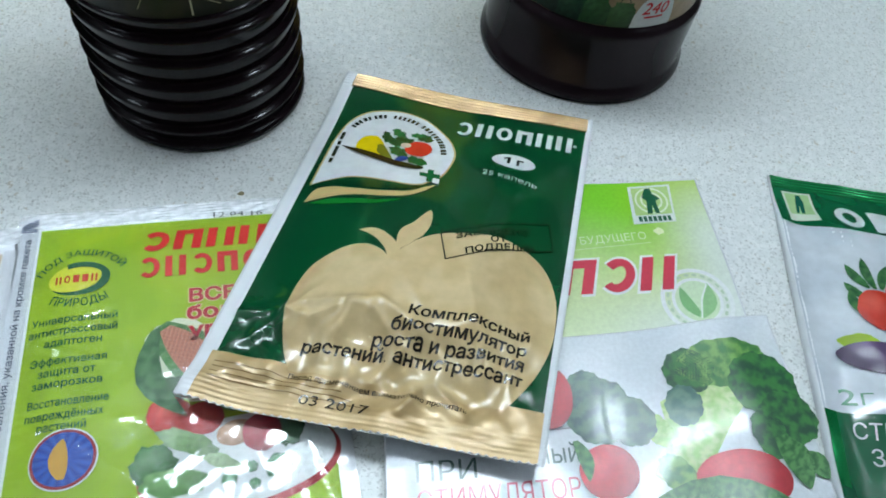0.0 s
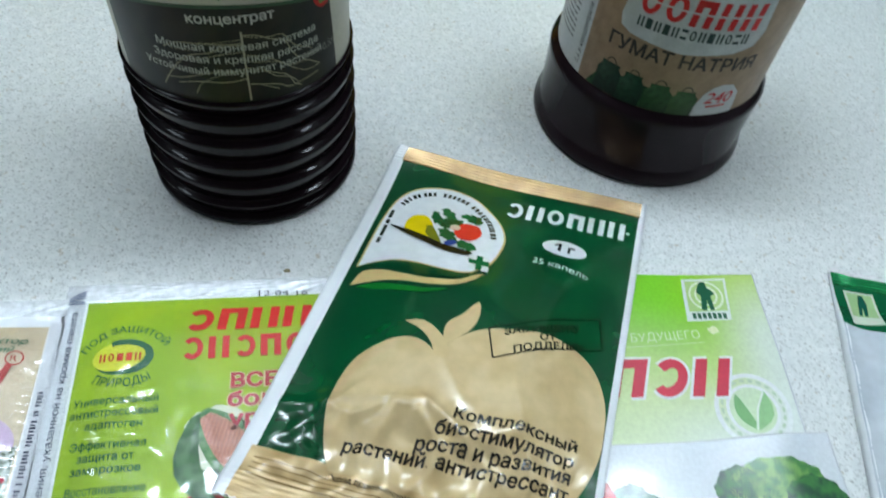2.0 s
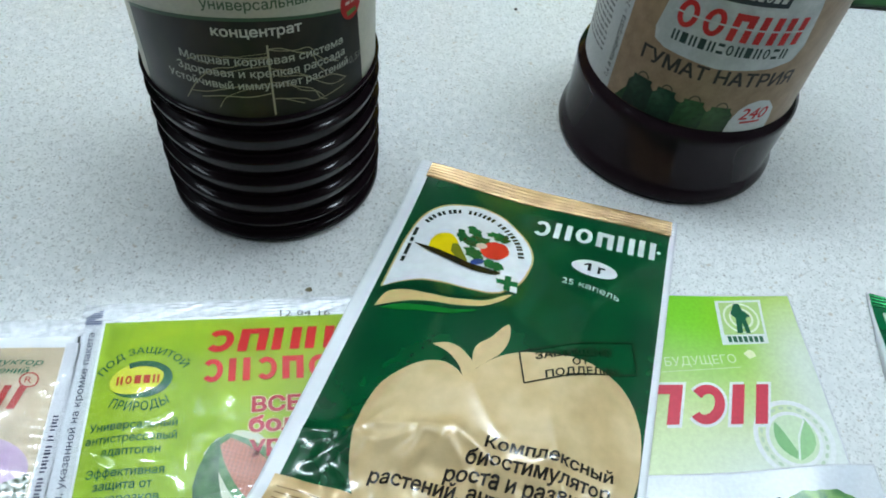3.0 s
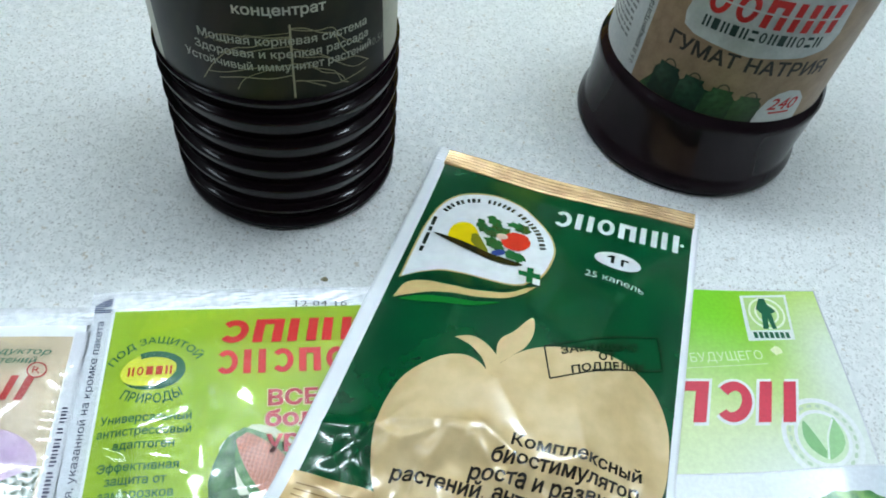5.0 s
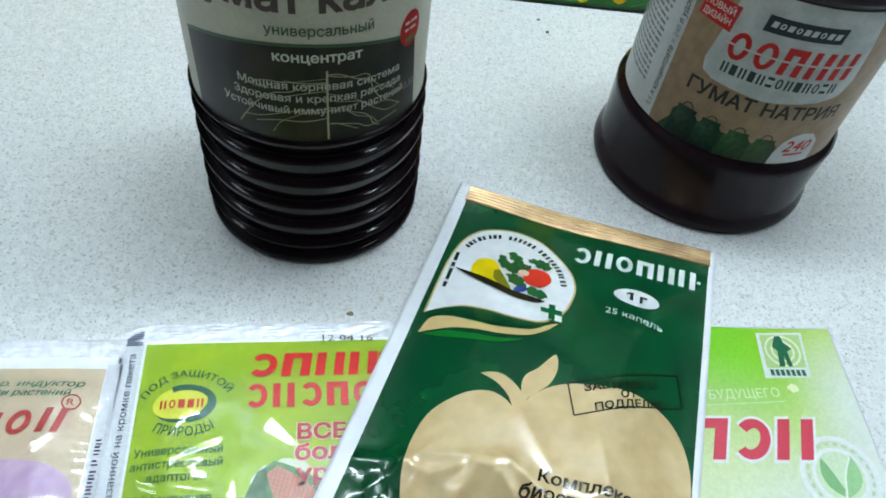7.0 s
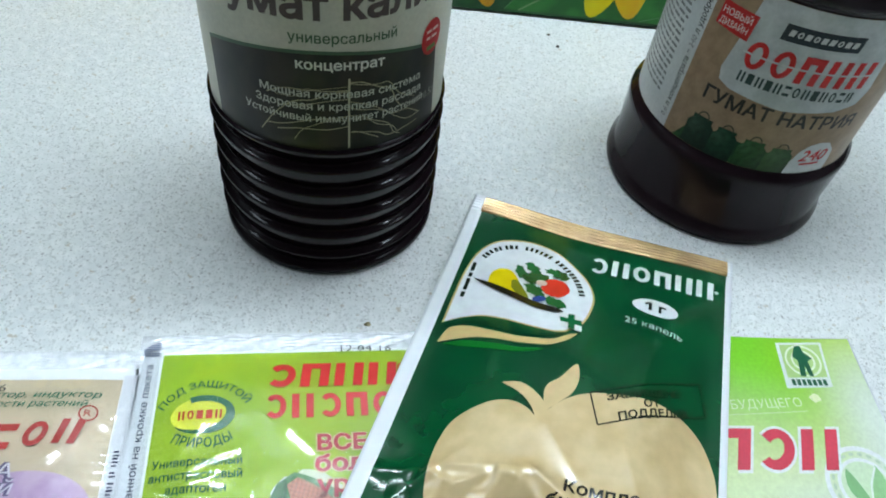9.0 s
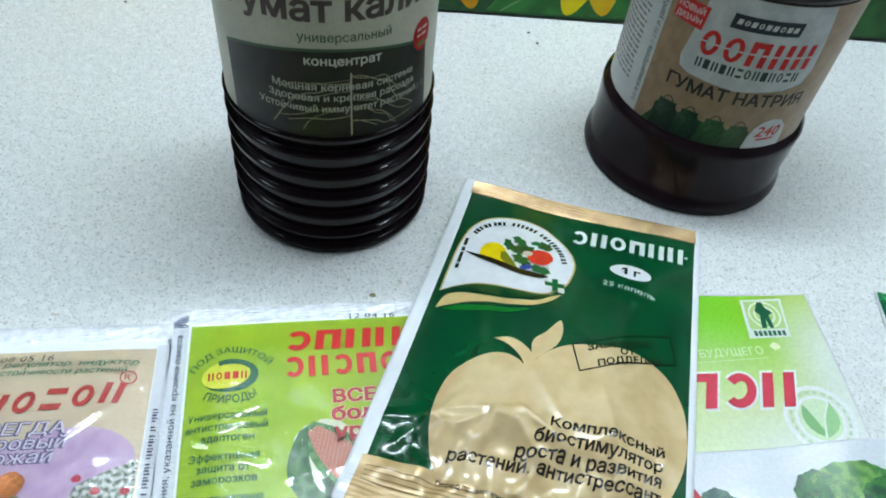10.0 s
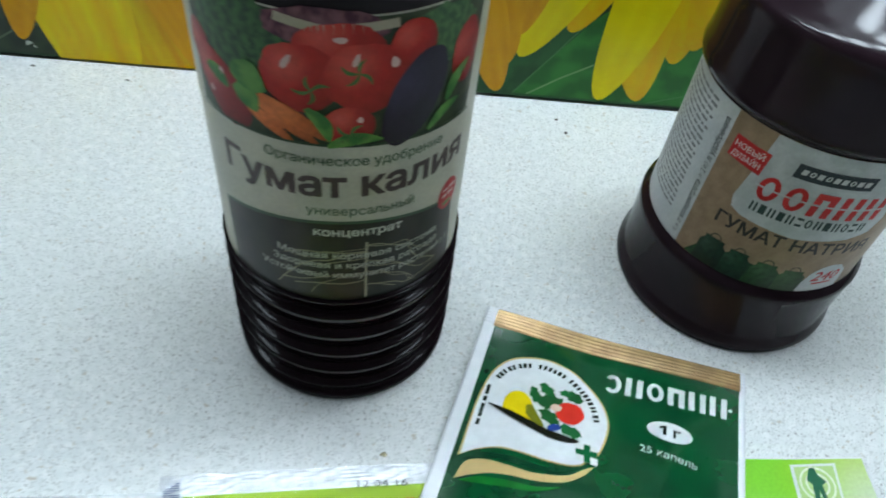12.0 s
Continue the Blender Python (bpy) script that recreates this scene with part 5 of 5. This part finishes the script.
def card_packet():
    """The paper packet: a flat green head and a raised front leaf."""
    ob = thing("paper_packet", 0.0105, 0.2025, 5.8, "white and lime paper packet with broccoli and tomatoes printed on it", "packet", "garden pouches")
    W, H = 117.0, 172.0
    head = lambda u, v: 0.0022 + 0.0006 * smooth(v / 40) + 0.0003 * waves(u, v, 60, 2, 1)  # noqa: E731
    lay = laid(head, 0.055, 0.0)
    under = lambda x, y: np.concatenate([lay(x, y, 0)[:, :2], np.full((len(x), 1), 0.0003)], 1)  # noqa: E731
    closed_sheet("back_leaf", lay, W, H, 40, 60, under, M_WHITEFILM, ob, "white paper back leaf", x0=4.6)
    pr = Print(ob, lay, M_CARD, 3.0, 0.00006)

    def fade(x, y):
        v = -y
        k = smooth((v - 14 + 0.20 * (60 - np.abs(x - 55))) / 44)[:, None]
        right = smooth((x - 92) / 24)[:, None] * smooth((v + 12) / 40)[:, None]
        g = np.array(rgb(124, 198, 44))[None] * (1 - smooth((x - 80) / 34)[:, None] * 0.55) + np.array(rgb(196, 206, 40))[None] * smooth((x - 80) / 34)[:, None] * 0.55
        low = np.array(rgb(206, 222, 160))[None]
        w = np.array(rgb(222, 228, 224))[None]
        c = g * (1 - k) + low * k
        k2 = smooth((v - 36) / 30)[:, None] * (0.35 + 0.65 * smooth((x - 60) / 40)[:, None])
        c = c * (1 - k2) + w * k2
        return c * (1 - right * 0.85) + w * right * 0.85
    pr.thing = pr.patch("head_print", 5.0, -0.5, W - 0.5, -62, fade, 0, 60, 40, label="lime green head fading to white")
    white = rgb(220, 226, 222)
    pr.poly("emblem", [(91.0, -2.4), (106.6, -2.0), (104.6, -18.8), (89.4, -19.4)], white, 2, label="small pale emblem panel")
    pr.poly("emblem_field", [(92.0, -3.2), (105.6, -2.9), (104.2, -15.2), (91.0, -15.6)], rgb(178, 206, 130), 3)
    for r in (5.6, 3.6):
        pr.poly("emblem_ring", strip(arc_points(98.2, -9.2, r, 0, 360, 26), 0.7), rgb(224, 232, 206), 4)
    pr.poly("emblem_shape", [(97.0, -3.6), (98.8, -3.6), (99.2, -6.0), (101.4, -8.4), (99.6, -9.4), (99.8, -15.0), (98.4, -15.0), (98.0, -11.0), (97.2, -15.0), (95.4, -15.0), (96.4, -9.2), (95.0, -7.6)], rgb(20, 92, 62), 5)
    pr.blocks("emblem_mark", "sssssss", 91.4, -18.4, 103.4, 2.2, rgb(20, 92, 62), 5, gap=0.3)
    pr.text("writing", "БУДУЩЕГО", 69.2, -27.2, 92.2, 3.0, rgb(214, 228, 190), 3, y1=-25.8)
    pr.poly("underline", strip([(58, -29.8), (93, -27.4)], 0.3), rgb(204, 222, 170), 3)
    pr.poly("spark", blob(97.2, -22.8, 1.7, 1.5, 0, 14, 0.25, 4, 1), rgb(226, 230, 190), 3)

    pr.blocks("word_block_edge", "gci", 57.4, -46.0, 97.0, 12.6, rgb(228, 232, 230), 2, lean=0.3, gap=0.16, grow=0.9)
    # pink-red blocks with pale slits
    pr.blocks("word_block", "gci", 57.4, -46.0, 97.0, 12.6, rgb(206, 64, 82), 4, lean=0.3, gap=0.16, label="pink-red block of the name mark")
    pr.poly("ring", strip(arc_points(102.6, -50.6, 11.2, 0, 360, 44), 1.5), rgb(230, 234, 232), 3, label="white ring seal")
    pr.poly("ring", strip(arc_points(102.6, -50.6, 7.8, 0, 360, 36), 1.1), rgb(230, 234, 232), 3)
    pr.poly("ring_field", blob(102.6, -50.6, 7.2, 7.2, 0, 32), rgb(206, 224, 190), 2)
    for i in range(22):
        a = math.radians(i * 16.4)
        x, y = 102.6 + 9.5 * math.cos(a), -50.6 + 9.5 * math.sin(a)
        pr.poly("ring_mark", blob(x, y, 0.9, 0.5, math.degrees(a) + 90, 8), rgb(186, 206, 178), 3)
    pr.poly("sprout", leaf(102.2, -56.2, 98.0, -45.5, 4.0, 0.1, 8), rgb(128, 180, 120), 4)
    pr.poly("sprout", leaf(102.2, -56.6, 107.2, -44.5, 4.6, -0.15, 8), rgb(150, 196, 138), 5)
    pr.poly("sprout_edge", strip([(102.2, -56.8), (104, -50), (107, -45)], 0.6), rgb(230, 236, 228), 6)

    # the raised front leaf
    def front(u, v):
        lift = 0.0012 + 0.0062 * smooth((u - 62) / 46)
        return head(u, v) + lift * smooth((175 - v) / 60) + 0.0004 * waves(u, v, 46, 6, 1)
    lay_f = laid(front, 0.055, 0.0)
    top = 61.0
    lift_lay = lambda x, y, h: lay_f(x, y - top, h)  # noqa: E731
    low = lambda x, y: lay(x, y - top, 0.0001)  # noqa: E731
    closed_sheet("front_leaf", lift_lay, W + 1.4, H - top, 46, 50, low, M_WHITEFILM, ob, "raised white paper front leaf", x0=4.6)
    pf = Print(ob, lay_f, M_CARD, 2.6, 0.00006)
    pf.thing = pf.patch("front_print", 5.0, -61.4, W + 0.9, -171, mottled(rgb(216, 220, 224), rgb(206, 212, 218), 40, 3), 0, 50, 50, label="white glossy print")
    floret = lambda s, a, b: mottled(rgb(*a), rgb(*b), 5.5, s)  # noqa: E731
    dkg, mid, lite = (30, 74, 52), (56, 118, 58), (120, 166, 84)
    pf.poly("broccoli_stem", [(80, -84), (98, -78), (104, -86), (96, -94), (88, -104), (79, -108), (74, -103), (80, -95)], mottled(rgb(150, 190, 110), rgb(196, 214, 150), 4, 11), 3, edge=1.2)
    for i, (x, y, rx, ry, a, b) in enumerate(((100, -75, 13, 7.5, mid, lite), (109, -83, 9.5, 10, dkg, mid), (113, -93, 7, 8, dkg, mid), (90, -76, 7, 7, dkg, mid), (86, -86, 6, 5, (60, 100, 90), (90, 130, 110)), (106, -97, 7, 4.5, dkg, mid), (80, -104, 6, 4, mid, lite))):
        pf.poly("broccoli_head", blob(x, y, rx, ry, i * 20, 90, 0.055, 9, i), floret(30 + i, a, b), 4 + i % 3, edge=0.9)
    for i, (x, y, rx, ry) in enumerate(((63, -84, 9.5, 9.5), (71, -88, 6.5, 7.5), (60, -78, 6, 5.5))):
        pf.poly("broccoli_head", blob(x, y, rx, ry, i * 30, 90, 0.045, 9, i + 12), floret(40 + i, (40, 80, 74), (74, 112, 92)), 4 + i % 2, edge=0.9)
    pf.poly("broccoli_stem", blob(78, -92, 3.2, 5, 20, 24, 0.1, 5, 3), mottled(rgb(130, 176, 84), rgb(170, 200, 120), 3, 13), 3, edge=1.2)
    red, gl = rgb(212, 50, 62), (0.3, 0.25, 0.26)
    for i, (x, y, rx, ry) in enumerate(((50, -79.5, 6.5, 9.0), (62.5, -101, 7.8, 7.4), (96, -107.5, 12, 7.6), (88, -118, 8, 7))):
        pf.poly("tomato", blob(x, y, rx, ry, -8, 36, 0.015, 4, i), shaded(red, gl, x, y, max(rx, ry) * 1.1, grain=0.05, size=4, seed=i), 8, edge=1.3)
    for i, (x0, y0, x1, y1, w) in enumerate(((55, -92, 57, -103, 4), (86, -106, 84, -114, 4.5), (108, -98, 112, -112, 8), (113, -103, 118, -110, 6), (70, -112, 108, -116, 9))):
        pf.poly("leaf_picture", leaf(x0, y0, x1, y1, w, 0.1, 8), mottled(rgb(36, 92, 48), rgb(84, 140, 76), 3, 50 + i), 9, edge=1.2)
    dark = rgb(70, 96, 92)
    pf.text("writing", "ПРИ", 12.4, -99.2, 28, 5.0, dark, 3)
    pf.text("writing", "ный", 44.5, -97.4, 55.5, 5.0, dark, 3)
    pf.text("writing", "СТИМУЛЯТОР", 12.4, -106.4, 54.5, 5.0, rgb(190, 90, 110), 3)
    pf.text("writing", "РОСТА", 34, -113.6, 56, 5.0, dark, 3)
    pf.poly("rule", strip([(44, -88.6), (55.5, -88.2)], 0.35), rgb(150, 150, 156), 3)
    # wire staple through the head
    pr.poly("staple", strip([(66.5, -8.8), (67, -6.6), (72, -6.4), (72.6, -8.4), (68.5, -9.0)], 0.5), rgb(90, 110, 70), 4, label="thin wire staple")
    return ob


card_packet()


def silver_pouch():
    """The white and green foil pouch at the side."""
    ob = thing("foil_pouch", 0.156, 0.219, -8.3, "white and metallic green foil pouch with tomato and aubergine prints", "pouch", "garden pouches")
    W, H = 86.0, 119.0

    def face(u, v):
        e = smooth((u - 1) / 22) * smooth((W - 1 - u) / 22) * smooth((v - 5) / 26) * smooth((H - 5 - v) / 26)
        return 0.0012 + 0.0056 * e + 0.0026 * np.exp(-(u / 5.0) ** 2) * smooth(v / 30) + 0.0002 * waves(u, v, 22, 5, 2) + 0.00012 * np.sin(2 * np.pi * v / 1.4) * smooth((5.5 - v) / 1)
    lay = laid(face, 0.0, 0.0)
    under = lambda x, y: np.concatenate([lay(x, y, 0)[:, :2], np.full((len(x), 1), 0.0003)], 1)  # noqa: E731
    rows = -np.unique(np.concatenate([np.arange(0, 6, 0.35), np.arange(6, H, 1.6), [H]]))
    closed_sheet("film", lay, W, H, 70, 0, under, M_WHITEFILM, ob, "white foil film", rows=rows)
    pr = Print(ob, lay, M_FOIL, 2.2)
    pr.thing = pr.patch("white_field", 0.3, -5.4, W - 0.3, -H + 0.3, mottled(rgb(204, 210, 216), rgb(192, 200, 208), 26, 2), 0, 40, 60)
    shiny = ink("metallic_green", rough=0.2, metal=0.75, coat=0.5, bump=0.2, scale=200)
    pr.patch("head_seal", 0.2, -0.2, W - 0.2, -6.0, rgb(20, 150, 84), 1, 50, 24, material=shiny, label="crimped metallic green seal")
    band = [(0.3, -5.8), (W - 0.3, -5.8), (W - 0.3, -36), (70, -31.5), (52, -28.6), (36, -26.4), (18, -25.0), (0.3, -22.6)]
    pr.poly("green_band", band, rgb(8, 92, 56), 1, label="dark green head band")
    pr.poly("emblem", [(3.4, -7.6), (13.6, -7.2), (14.2, -21.0), (4.2, -21.8)], rgb(206, 214, 196), 2, label="small pale emblem panel")
    pr.poly("emblem_field", [(4.2, -8.4), (12.8, -8.0), (13.2, -18.0), (4.8, -18.4)], rgb(164, 196, 140), 3)
    pr.poly("emblem_shape", [(8.0, -8.8), (9.6, -8.8), (10.4, -12.4), (9.8, -17.8), (8.8, -17.8), (8.6, -14), (8.0, -17.8), (7.0, -17.8), (7.4, -12.6)], rgb(16, 84, 66), 4)
    pr.blocks("word_block", "osio", 18.4, -23.4, 66, 11.6, rgb(212, 218, 220), 3, gap=0.2, y1=-27.5, label="white block of the name mark")
    for i, (x0, y0, x1, y1, w) in enumerate(((22, -50, 16.5, -41, 3.2), (24, -50, 22, -38, 3.4), (26, -50, 30, -40, 3.2), (20, -54, 15, -48, 3.0), (18, -60, 16, -51, 3.2))):
        pr.poly("leaf_picture", leaf(x0, y0, x1, y1, w, 0.06, 8), mottled(rgb(24, 80, 42), rgb(62, 120, 62), 3, 60 + i), 3)
    for i, (x, y, rx, ry) in enumerate(((24, -58, 7.2, 7.6), (34, -54, 8, 8.4))):
        pr.poly("tomato_picture", blob(x, y, rx, ry, 0, 32, 0.03, 5, i), shaded(rgb(206, 52, 34), (0.25, 0.2, 0.15), x, y, rx * 1.2, grain=0.06, size=4), 4 + i)
    pr.poly("pepper_picture", blob(15, -69.6, 5.5, 2.6, 0, 20, 0.1, 4, 2), rgb(150, 176, 50), 3)
    pr.poly("aubergine_picture", blob(23, -75.5, 15, 5.6, -6, 36, 0.02, 3, 3), shaded(rgb(58, 28, 72), (0.16, 0.12, 0.2), 23, -75, 14), 5)
    pr.text("writing", "2г", 6.4, -90.6, 15.0, 5.0, rgb(70, 130, 96), 3, bold=0.01)
    pr.patch("green_foot", 0.4, -93.0, W - 0.4, -H + 0.4, rgb(8, 88, 56), 1, 40, 26, label="dark green foot band")
    # metallic edge, its glint put in as a brighter green
    pr.patch("foil_glint_strip", 0.4, -93.0, 4.2, -H + 4.0, rgb(24, 168, 92), 2, 8, 26, material=shiny, label="metallic green edge with its glint in the colour")
    pr.text("writing", "СТИ", 8.2, -100.4, 20, 4.6, rgb(206, 214, 216), 3)
    pr.text("writing", "ЗА", 12.0, -107.6, 20, 4.6, rgb(206, 214, 216), 3)
    return ob


silver_pouch()
apple_pouch()
